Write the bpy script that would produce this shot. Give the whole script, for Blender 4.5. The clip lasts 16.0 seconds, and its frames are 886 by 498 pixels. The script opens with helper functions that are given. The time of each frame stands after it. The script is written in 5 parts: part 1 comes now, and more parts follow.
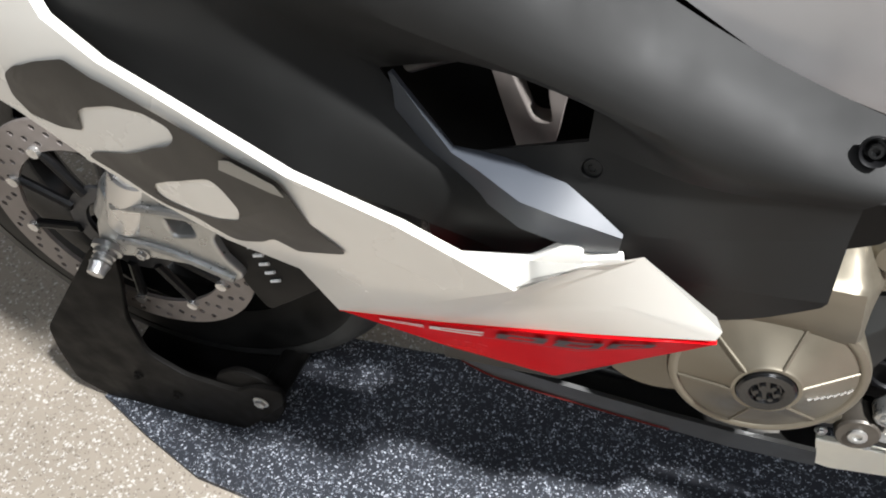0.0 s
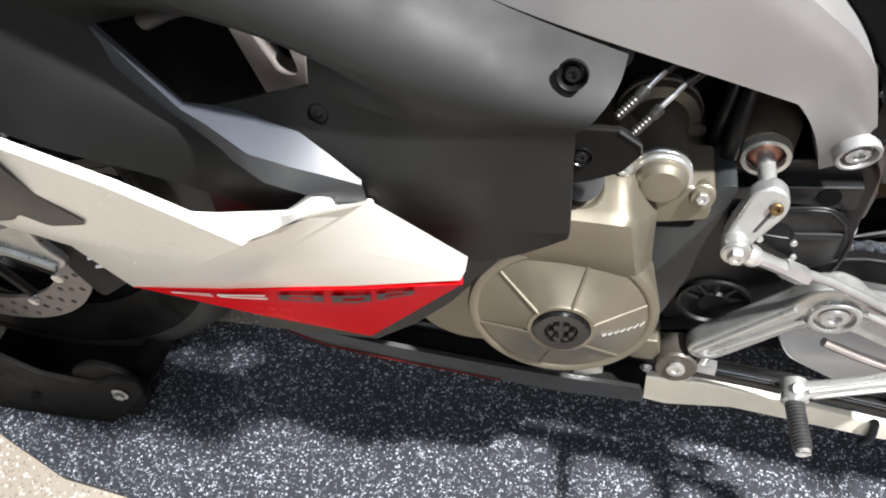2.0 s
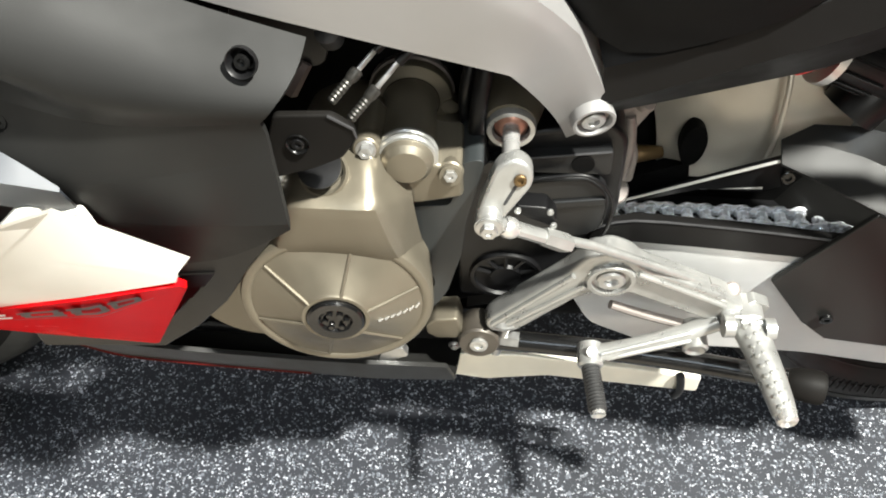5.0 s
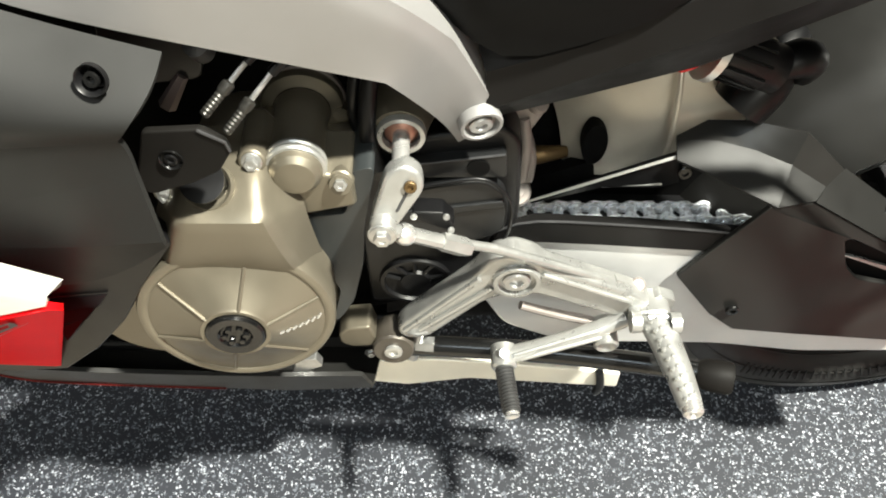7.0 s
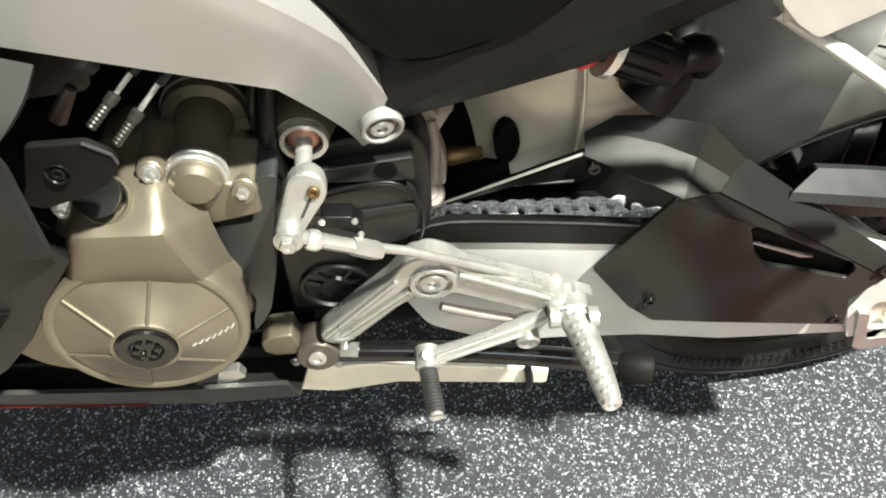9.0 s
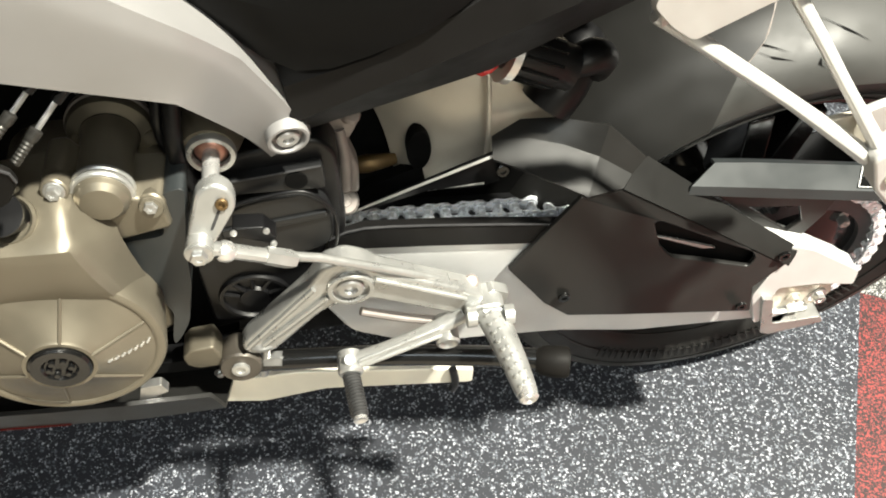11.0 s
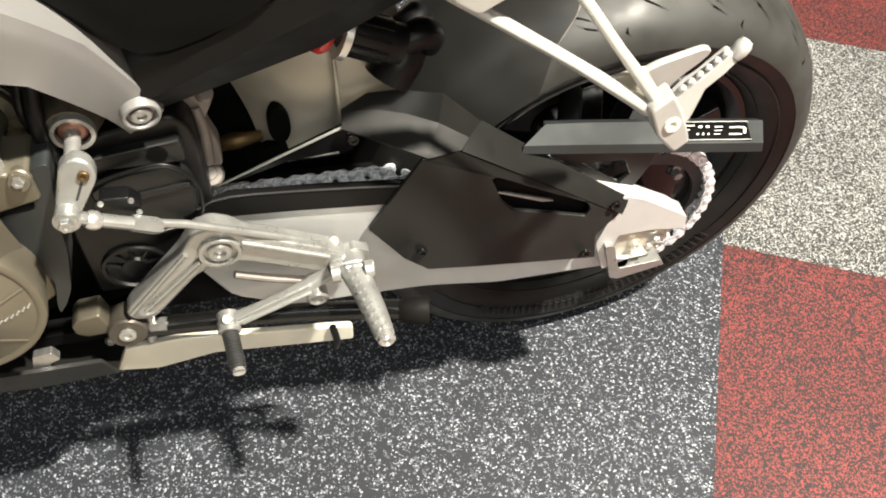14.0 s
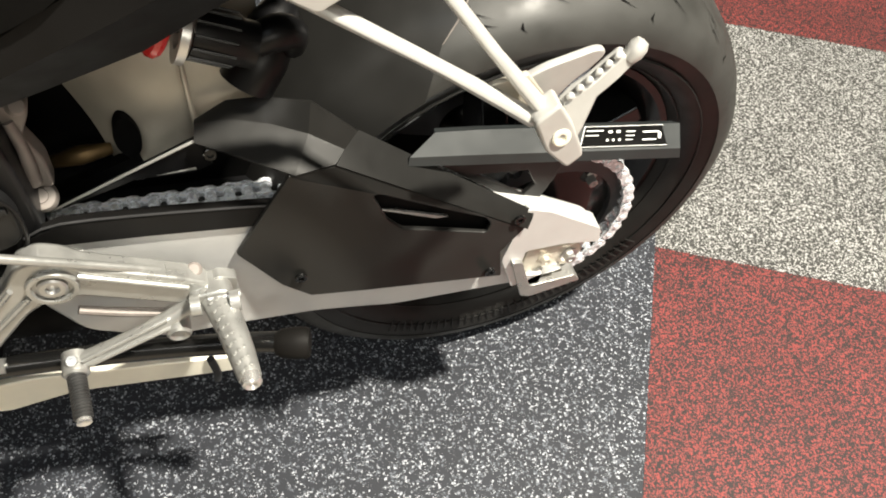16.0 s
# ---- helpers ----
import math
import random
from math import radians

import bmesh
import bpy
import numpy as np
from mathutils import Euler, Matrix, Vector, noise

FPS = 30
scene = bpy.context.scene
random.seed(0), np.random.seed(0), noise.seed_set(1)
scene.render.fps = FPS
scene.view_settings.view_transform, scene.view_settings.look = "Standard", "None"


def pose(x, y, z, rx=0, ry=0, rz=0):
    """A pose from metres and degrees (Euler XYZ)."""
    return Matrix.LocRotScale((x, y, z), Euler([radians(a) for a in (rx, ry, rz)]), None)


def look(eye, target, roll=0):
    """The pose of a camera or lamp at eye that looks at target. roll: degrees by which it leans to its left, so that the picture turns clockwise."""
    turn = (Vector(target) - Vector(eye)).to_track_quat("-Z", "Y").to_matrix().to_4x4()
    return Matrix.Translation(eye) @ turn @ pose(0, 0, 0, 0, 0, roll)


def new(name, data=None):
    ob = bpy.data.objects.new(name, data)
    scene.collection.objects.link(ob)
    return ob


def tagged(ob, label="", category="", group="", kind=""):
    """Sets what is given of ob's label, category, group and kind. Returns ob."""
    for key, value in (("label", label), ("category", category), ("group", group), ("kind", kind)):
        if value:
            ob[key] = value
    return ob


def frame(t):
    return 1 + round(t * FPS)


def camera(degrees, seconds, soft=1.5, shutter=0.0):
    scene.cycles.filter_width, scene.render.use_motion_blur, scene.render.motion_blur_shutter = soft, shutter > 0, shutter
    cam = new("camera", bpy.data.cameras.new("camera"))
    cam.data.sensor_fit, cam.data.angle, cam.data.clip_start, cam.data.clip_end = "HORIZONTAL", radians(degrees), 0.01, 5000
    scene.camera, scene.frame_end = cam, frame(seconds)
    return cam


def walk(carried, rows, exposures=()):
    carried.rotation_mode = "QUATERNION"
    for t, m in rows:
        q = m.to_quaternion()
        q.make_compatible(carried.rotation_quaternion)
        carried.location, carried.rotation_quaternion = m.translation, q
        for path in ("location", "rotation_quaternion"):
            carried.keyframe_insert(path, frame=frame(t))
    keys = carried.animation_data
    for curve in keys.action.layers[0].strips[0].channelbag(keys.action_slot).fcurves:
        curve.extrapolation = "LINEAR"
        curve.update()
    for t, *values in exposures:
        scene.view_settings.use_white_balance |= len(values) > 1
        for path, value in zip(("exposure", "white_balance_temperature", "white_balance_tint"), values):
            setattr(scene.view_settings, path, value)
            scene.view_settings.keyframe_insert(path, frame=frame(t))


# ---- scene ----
cam = camera(57.1, 16.0, soft=1.9)
PATH = [
    (0, (-0.7473, -0.5741, 1.004), (-1.2363, 0.6463, -0.5031), -6.19),
    (0.5, (-0.7243, -0.5658, 0.9933), (-1.1752, 0.6538, -0.5263), -6.08),
    (1, (-0.6954, -0.5645, 0.9896), (-1.1073, 0.6595, -0.5375), -6.11),
    (1.5, (-0.6725, -0.5601, 0.9834), (-1.0434, 0.6658, -0.5527), -5.89),
    (2, (-0.6463, -0.5551, 0.9798), (-0.9778, 0.6661, -0.569), -5.63),
    (2.5, (-0.6297, -0.5526, 0.9772), (-0.9183, 0.6683, -0.5804), -5.07),
    (3, (-0.6086, -0.5511, 0.9756), (-0.8636, 0.6698, -0.5878), -4.92),
    (3.5, (-0.5949, -0.5471, 0.9723), (-0.8124, 0.6718, -0.5983), -4.36),
    (4, (-0.5782, -0.5432, 0.9703), (-0.753, 0.675, -0.6062), -3.68),
    (6.5, (-0.5158, -0.5289, 0.9687), (-0.5612, 0.6917, -0.6149), -2.34),
    (7, (-0.507, -0.5307, 0.9685), (-0.5207, 0.6945, -0.6123), -1.71),
    (7.5, (-0.4972, -0.5311, 0.9692), (-0.4879, 0.6916, -0.6135), -1.42),
    (8, (-0.4889, -0.5331, 0.968), (-0.4511, 0.6948, -0.6102), -1.03),
    (8.5, (-0.4835, -0.5329, 0.969), (-0.4173, 0.6916, -0.6109), -0.54),
    (9, (-0.4744, -0.5348, 0.9686), (-0.3853, 0.6957, -0.6056), -0.38),
    (11.5, (-0.4435, -0.56, 0.9889), (-0.1907, 0.6656, -0.5713), 2.39),
    (12, (-0.43, -0.5792, 1.0017), (-0.1585, 0.6449, -0.5565), 2.35),
    (12.5, (-0.4215, -0.5946, 1.0095), (-0.12, 0.6197, -0.5509), 2.93),
    (13, (-0.4133, -0.6129, 1.0166), (-0.0954, 0.5951, -0.5454), 3.03),
    (13.5, (-0.4042, -0.6256, 1.0223), (-0.0654, 0.571, -0.544), 3.41),
    (14, (-0.3976, -0.6325, 1.0243), (-0.0294, 0.552, -0.5446), 4.12),
    (14.5, (-0.3858, -0.6262, 1.0197), (0.0134, 0.5404, -0.555), 5.05),
    (15, (-0.3621, -0.6179, 1.0117), (0.0491, 0.5438, -0.5635), 5.2),
    (15.5, (-0.3332, -0.5977, 0.9959), (0.0981, 0.5522, -0.5826), 5.87),
    (16, (-0.3078, -0.5756, 0.9809), (0.1428, 0.5594, -0.603), 6.59),
]
walk(cam, [(t, look(eye, target, roll)) for t, eye, target, roll in PATH], [(0, -0.25, 5900, 11), (2, 0.03, 5950, 11), (4.2, 0.14, 6150, 9), (6.3, 0.23, 6500, 4), (9.2, 0.23, 6550, 4), (12, 0.04, 6750, 6), (14, -0.18, 6850, 8), (16, -0.33, 6850, 8)])

# ---- world and lights ----
world = bpy.data.worlds.new("hall_air")
scene.world = world
world.use_nodes = True
world.node_tree.nodes["Background"].inputs[0].default_value = (0.9, 0.95, 1.0, 1)
world.node_tree.nodes["Background"].inputs[1].default_value = 0.15


def area_lamp(name, eye, target, size_x, size_y, power, colour):
    lamp = bpy.data.lights.new(name, "AREA")
    lamp.shape, lamp.size, lamp.size_y = "RECTANGLE", size_x, size_y
    lamp.energy, lamp.color = power, colour
    ob = new(name, lamp)
    ob.matrix_world = look(eye, target)
    return ob


# One small bright ceiling spot over the viewer's side, and unseen area fills overhead and by the near wall
area_lamp("ceiling_spot", (1.17, -1.05, 3.8), (-0.5, -0.1, 0.4), 0.16, 0.16, 690, (1.0, 0.955, 0.87))
# Unseen cool panel inferred from the bluish highlights on the fairing
area_lamp("ceiling_fill", (-0.95, -2.3, 3.9), (-0.95, -2.0, 0), 1.3, 0.9, 25, (0.80, 0.90, 1.0))
# Added fill, no such panel known: it lifts the engine and side faces
area_lamp("near_side_fill", (0.2, -3.85, 2.1), (-0.4, 0.0, 0.55), 1.8, 0.8, 30, (1.0, 0.97, 0.90))
# Added fills, unseen, to brighten the chain, the fork and the far side
area_lamp("ceiling_fill", (0.4, -2.8, 3.9), (0.3, -2.4, 0), 1.3, 0.7, 45, (1.0, 0.96, 0.89))
area_lamp("ceiling_fill", (-3.0, -2.4, 3.9), (-2.8, -2.0, 0), 1.3, 0.7, 30, (1.0, 0.97, 0.94))
area_lamp("ceiling_fill", (-0.6, 2.2, 3.9), (-0.6, 2.0, 0), 1.8, 0.7, 16, (1.0, 0.97, 0.93))

# ---- materials ----
def nodes_of(name):
    m = bpy.data.materials.new(name)
    m.use_nodes = True
    t = m.node_tree
    return m, t, t.nodes["Principled BSDF"]


def material(name, colour, rough=0.4, metal=0.0, vary=0.15, scale=40.0, bump=0.0, bump_scale=400.0, coat=0.0, spec=0.5):
    """A surface with slow colour variation, roughness wear and fine relief, in object space metres."""
    m, t, b = nodes_of(name)
    n, l = t.nodes, t.links
    co = n.new("ShaderNodeTexCoord")
    slow = n.new("ShaderNodeTexNoise")
    slow.inputs["Scale"].default_value, slow.inputs["Detail"].default_value = scale, 6
    l.new(co.outputs["Object"], slow.inputs["Vector"])
    ramp = n.new("ShaderNodeMapRange")
    ramp.inputs["From Min"].default_value, ramp.inputs["From Max"].default_value = 0.3, 0.7
    ramp.inputs["To Min"].default_value, ramp.inputs["To Max"].default_value = 1 - vary, 1 + vary
    l.new(slow.outputs["Fac"], ramp.inputs["Value"])
    mul = n.new("ShaderNodeVectorMath")
    mul.operation = "SCALE"
    mul.inputs[0].default_value = colour
    l.new(ramp.outputs[0], mul.inputs["Scale"])
    l.new(mul.outputs[0], b.inputs["Base Color"])
    fine = n.new("ShaderNodeTexNoise")
    fine.inputs["Scale"].default_value, fine.inputs["Detail"].default_value = bump_scale, 4
    l.new(co.outputs["Object"], fine.inputs["Vector"])
    rr = n.new("ShaderNodeMapRange")
    rr.inputs["From Min"].default_value, rr.inputs["From Max"].default_value = 0.3, 0.7
    rr.inputs["To Min"].default_value, rr.inputs["To Max"].default_value = max(0.02, rough * (1 - 0.25)), min(1, rough * 1.25)
    l.new(slow.outputs["Fac"], rr.inputs["Value"])
    l.new(rr.outputs[0], b.inputs["Roughness"])
    b.inputs["Metallic"].default_value = metal
    b.inputs["Specular IOR Level"].default_value = spec
    b.inputs["Coat Weight"].default_value = coat
    b.inputs["Coat Roughness"].default_value = 0.05
    if bump:
        bp = n.new("ShaderNodeBump")
        bp.inputs["Strength"].default_value, bp.inputs["Distance"].default_value = bump, 0.00015
        l.new(fine.outputs["Fac"], bp.inputs["Height"])
        l.new(bp.outputs[0], b.inputs["Normal"])
    return m


def speckled(name, base, flecks, scale=95.0, share=0.5, size=0.42, spread=0.25):
    """Recycled-rubber flooring: granules of other colours pressed into a base."""
    m, t, b = nodes_of(name)
    n, l = t.nodes, t.links
    co = n.new("ShaderNodeTexCoord")
    warp = n.new("ShaderNodeTexNoise")
    warp.inputs["Scale"].default_value, warp.inputs["Detail"].default_value = scale * 1.6, 3
    l.new(co.outputs["Object"], warp.inputs["Vector"])
    add = n.new("ShaderNodeVectorMath")
    add.operation = "MULTIPLY_ADD"
    add.inputs[1].default_value = (1.7 / scale,) * 3
    l.new(warp.outputs["Color"], add.inputs[0])
    l.new(co.outputs["Object"], add.inputs[2])
    colour = None
    for k, (tint, part_share) in enumerate(flecks):
        v = n.new("ShaderNodeTexVoronoi")
        v.inputs["Scale"].default_value = scale * (1 + 0.37 * k)
        v.inputs["Randomness"].default_value = 1.0
        l.new(add.outputs[0], v.inputs["Vector"])
        sep = n.new("ShaderNodeSeparateColor")
        l.new(v.outputs["Color"], sep.inputs[0])
        pick = n.new("ShaderNodeMath")
        pick.operation = "LESS_THAN"
        pick.inputs[1].default_value = part_share
        l.new(sep.outputs[0], pick.inputs[0])
        wide = n.new("ShaderNodeMath")
        wide.operation = "MULTIPLY_ADD"
        wide.inputs[1].default_value, wide.inputs[2].default_value = spread, size - spread / 2
        l.new(sep.outputs[1], wide.inputs[0])
        near = n.new("ShaderNodeMath")
        near.operation = "LESS_THAN"
        l.new(v.outputs["Distance"], near.inputs[0])
        l.new(wide.outputs[0], near.inputs[1])
        both = n.new("ShaderNodeMath")
        both.operation = "MULTIPLY"
        l.new(pick.outputs[0], both.inputs[0])
        l.new(near.outputs[0], both.inputs[1])
        mix = n.new("ShaderNodeMix")
        mix.data_type = "RGBA"
        l.new(both.outputs[0], mix.inputs["Factor"])
        mix.inputs["B"].default_value = (*tint, 1)
        if colour is None:
            mix.inputs["A"].default_value = (*base, 1)
        else:
            l.new(colour, mix.inputs["A"])
        colour = mix.outputs["Result"]
    grime = n.new("ShaderNodeTexNoise")
    grime.inputs["Scale"].default_value, grime.inputs["Detail"].default_value = 5.0, 5
    l.new(co.outputs["Object"], grime.inputs["Vector"])
    gr = n.new("ShaderNodeMapRange")
    gr.inputs["From Min"].default_value, gr.inputs["From Max"].default_value = 0.3, 0.7
    gr.inputs["To Min"].default_value, gr.inputs["To Max"].default_value = 0.85, 1.12
    l.new(grime.outputs["Fac"], gr.inputs["Value"])
    sc = n.new("ShaderNodeVectorMath")
    sc.operation = "SCALE"
    l.new(colour, sc.inputs[0])
    l.new(gr.outputs[0], sc.inputs["Scale"])
    l.new(sc.outputs[0], b.inputs["Base Color"])
    b.inputs["Roughness"].default_value = 0.62
    b.inputs["Specular IOR Level"].default_value = 0.36
    bp = n.new("ShaderNodeBump")
    bp.inputs["Strength"].default_value, bp.inputs["Distance"].default_value = 0.5, 0.0015
    l.new(warp.outputs["Fac"], bp.inputs["Height"])
    l.new(bp.outputs[0], b.inputs["Normal"])
    return m


WHITE = material("white_gloss_paint", (0.81, 0.79, 0.73), 0.25, vary=0.02, scale=8, coat=0.3)
RED = material("red_gloss_paint", (0.72, 0.003, 0.006), 0.22, vary=0.05, scale=10, spec=0.012)
SATIN = material("dark_satin_fairing", (0.0112, 0.0112, 0.0108), 0.56, vary=0.10, scale=14, bump=0.12, bump_scale=900, spec=0.18)
# Paler, bluer copy of the satin fairing, with overhead light in its colour
LIT_LEDGE = material("lit_satin_ledge", (0.045, 0.050, 0.060), 0.45, vary=0.06, scale=14, spec=0.45)
GRAPHITE = material("graphite_decal", (0.0115, 0.0102, 0.009), 0.42, vary=0.18, scale=12)
PLASTIC = material("black_plastic", (0.0042, 0.0042, 0.0046), 0.36, vary=0.2, scale=30, bump=0.3, bump_scale=1200, spec=0.30)
COVER = material("swingarm_guard_plastic", (0.0118, 0.0116, 0.0110), 0.38, vary=0.12, scale=18, bump=0.3, bump_scale=1200, spec=0.35)
# Near-black: shade put into the colour of recesses, grooves and unseen fillers
SHADE = material("shade_black", (0.002, 0.002, 0.002), 0.7, vary=0.2, scale=30, spec=0.1)
SILVER = material("silver_frame_paint", (0.235, 0.23, 0.227), 0.42, metal=0.35, vary=0.05, scale=20, bump=0.12, bump_scale=1500)
BRONZE = material("bronze_grey_engine_paint", (0.165, 0.147, 0.112), 0.40, metal=0.62, vary=0.07, scale=35, bump=0.3, bump_scale=1100)
ALLOY = material("cast_alloy", (0.42, 0.42, 0.405), 0.32, metal=0.72, vary=0.10, scale=60, bump=0.35, bump_scale=900)
ARMALLOY = material("swingarm_alloy", (0.62, 0.62, 0.61), 0.38, metal=0.4, vary=0.06, scale=25, bump=0.25, bump_scale=900)
MILLED = material("milled_alloy", (0.70, 0.69, 0.67), 0.28, metal=0.8, vary=0.04, scale=25)
GREYMETAL = material("dark_grey_casting", (0.05, 0.05, 0.052), 0.45, metal=0.5, vary=0.12, scale=50, bump=0.4, bump_scale=900)
BRIGHTCAST = material("bright_cast_alloy", (0.50, 0.495, 0.475), 0.40, metal=0.40, vary=0.05, scale=60, bump=0.3, bump_scale=900)
STEEL = material("bright_steel", (0.50, 0.50, 0.49), 0.36, metal=0.9, vary=0.12, scale=120)
CHAINSTEEL = material("chain_steel", (0.84, 0.87, 0.91), 0.28, metal=0.35, vary=0.3, scale=160)
COPPER = material("copper_ring", (0.40, 0.22, 0.17), 0.38, metal=0.9, vary=0.1, scale=80)
GOLD = material("gold_anodised", (0.14, 0.092, 0.042), 0.45, metal=0.8, vary=0.15, scale=60)
# Scrubbed matt tread; light from above is also put into its paler colour
TREAD = material("scrubbed_lit_tread_rubber", (0.030, 0.030, 0.028), 0.55, vary=0.14, scale=25, bump=0.3, bump_scale=700, spec=0.42)
RUBBER = material("tyre_rubber", (0.010, 0.0098, 0.0092), 0.45, vary=0.18, scale=25, bump=0.3, bump_scale=700, spec=0.36)
GRIP = material("ribbed_rubber", (0.020, 0.020, 0.020), 0.5, vary=0.2, scale=60)
RIM = material("gloss_black_rim", (0.005, 0.005, 0.005), 0.18, vary=0.1, scale=20)
TITAN = material("brushed_exhaust_steel", (0.56, 0.52, 0.44), 0.42, metal=0.4, vary=0.10, scale=22, bump=0.15, bump_scale=700)
PLATE = material("pale_raw_plate", (0.80, 0.77, 0.66), 0.45, metal=0.3, vary=0.06, scale=30)
STAND = material("dark_stand_paint", (0.006, 0.0055, 0.005), 0.6, vary=0.25, scale=25, bump=0.4, bump_scale=500, spec=0.1)
SPRING_RED = material("red_spring_paint", (0.60, 0.02, 0.02), 0.3, vary=0.06, scale=30, coat=0.4)
LINKCAST = material("brown_grey_casting", (0.22, 0.195, 0.18), 0.5, metal=0.3, vary=0.15, scale=50, bump=0.5, bump_scale=700)
SPROCKET = material("satin_black_cover", (0.0075, 0.0078, 0.0082), 0.40, vary=0.12, scale=20, bump=0.3, bump_scale=1000, spec=0.4)
SHIELD = material("blue_grey_plastic", (0.019, 0.022, 0.023), 0.44, vary=0.1, scale=20, bump=0.3, bump_scale=1000)
SEATBLACK = material("black_seat_cover", (0.0022, 0.0023, 0.0023), 0.55, vary=0.15, scale=20, bump=0.3, bump_scale=1000, spec=0.10)
TAILBLACK = material("matt_black_tail_plastic", (0.0046, 0.0043, 0.0042), 0.5, vary=0.15, scale=20, bump=0.3, bump_scale=1000, spec=0.16)
LEADGREY = material("dull_lead_grey", (0.05, 0.048, 0.044), 0.4, metal=0.7, vary=0.3, scale=200)
PALE = material("pale_print", (0.75, 0.75, 0.74), 0.5, vary=0.02)
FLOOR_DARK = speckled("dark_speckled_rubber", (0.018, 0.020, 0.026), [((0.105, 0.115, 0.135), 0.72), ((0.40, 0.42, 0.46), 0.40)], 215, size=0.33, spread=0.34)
FLOOR_RED = speckled("red_speckled_rubber", (0.022, 0.014, 0.014), [((0.25, 0.042, 0.038), 0.76), ((0.17, 0.045, 0.042), 0.4)], 320, size=0.44, spread=0.2)
FLOOR_PALE = speckled("pale_speckled_rubber", (0.035, 0.035, 0.033), [((0.42, 0.42, 0.41), 0.70), ((0.27, 0.27, 0.26), 0.35)], 290, size=0.44, spread=0.2)
FLOOR_CREAM = speckled("cream_speckled_rubber", (0.27, 0.235, 0.19), [((0.47, 0.44, 0.40), 0.5), ((0.16, 0.135, 0.11), 0.35)], 170, size=0.36, spread=0.25)
WALLPAINT = material("hall_wall_paint", (0.06, 0.06, 0.06), 0.7, vary=0.05, scale=3)
# Lighter than the other walls so that it bounces light onto side faces
BOUNCEWALL = material("bounce_wall_grey", (0.12, 0.119, 0.114), 0.7, vary=0.05, scale=3)
CEILPAINT = material("hall_ceiling_paint", (0.06, 0.06, 0.06), 0.8, vary=0.05, scale=3)


# ---- building tools ----
PLACE = {}


def thing(name, base, label, category, group="", kind=""):
    ob = new(name)
    ob.location = base
    ob.empty_display_size = 0.1
    PLACE[ob] = Vector(base)
    return tagged(ob, label, category, group, kind)


def part(name, bm, mat, parent=None, label="", sharp=35, bevel=0.0, solid=0.0, subdiv=0, offset=-1.0):
    """One mesh object from a bmesh in world metres, under a thing or a part."""
    if not solid:
        bmesh.ops.recalc_face_normals(bm, faces=bm.faces)
    me = bpy.data.meshes.new(name)
    hard = bm.edges.layers.float.get("crease_edge")
    keep = [e.is_boundary or (hard is not None and e[hard] > 0.98) for e in bm.edges]
    co = [v.co.copy() for v in bm.verts]
    lo = Vector([min(c[i] for c in co) for i in range(3)])
    hi = Vector([max(c[i] for c in co) for i in range(3)])
    mid = (lo + hi) / 2
    for v in bm.verts:
        v.co -= mid
    bm.to_mesh(me)
    bm.free()
    me.materials.append(mat)
    me.shade_smooth()
    me.set_sharp_from_angle(angle=radians(sharp))
    for e, sharp_edge in zip(me.edges, keep):
        if sharp_edge:
            e.use_edge_sharp = True
    ob = new(name, me)
    PLACE[ob] = mid
    if parent is not None:
        ob.parent = parent
        ob.location = mid - PLACE[parent]
    else:
        ob.location = mid
    if label:
        ob["label"] = label
    if subdiv:
        s = ob.modifiers.new("subdiv", "SUBSURF")
        s.levels = s.render_levels = subdiv
        s.boundary_smooth = "PRESERVE_CORNERS"
    if solid:
        s = ob.modifiers.new("solid", "SOLIDIFY")
        s.thickness, s.offset = solid, offset
    if bevel:
        s = ob.modifiers.new("bevel", "BEVEL")
        s.width, s.segments, s.limit_method, s.angle_limit = bevel, 2, "ANGLE", radians(40)
        s.harden_normals = True
    return ob


def sheet(rows, skip=(), crease=(), corners=()):
    """A surface through rows of points (each row as long as the next); skip: (row, column) cells left open; crease: (row, column, strength) of edges that stay sharp when rounded."""
    bm = bmesh.new()
    hard = bm.edges.layers.float.new("crease_edge")
    pointed = bm.verts.layers.float.new("crease_vert")
    grid = [[bm.verts.new(p) for p in row] for row in rows]
    for r in range(len(rows) - 1):
        for c in range(len(rows[0]) - 1):
            if (r, c) in skip:
                continue
            q = [grid[r][c], grid[r][c + 1], grid[r + 1][c + 1], grid[r + 1][c]]
            bm.faces.new(q)
    for r, c, s, *down in crease:
        e = bm.edges.get((grid[r][c], grid[r + 1][c] if down else grid[r][c + 1]))
        if e:
            e[hard] = s
    for r, c in corners:
        grid[r][c][pointed] = 1.0
    bmesh.ops.remove_doubles(bm, verts=bm.verts, dist=1e-5)
    return bm


def slab(outline, y0, y1, holes=()):
    """A flat piece cut to an outline in x and z, from y0 to y1, with holes through it. An outline point may carry its own y shift."""
    bm = bmesh.new()
    edges = []
    for loop in (outline, *holes):
        vs = [bm.verts.new((p[0], y0 + (p[2] if len(p) > 2 else 0), p[1])) for p in loop]
        edges += [bm.edges.new((vs[i], vs[(i + 1) % len(vs)])) for i in range(len(vs))]
    bmesh.ops.triangle_fill(bm, use_beauty=True, use_dissolve=True, edges=edges)
    got = bmesh.ops.extrude_face_region(bm, geom=list(bm.faces))
    for v in [g for g in got["geom"] if isinstance(g, bmesh.types.BMVert)]:
        v.co.y += y1 - y0
    return bm


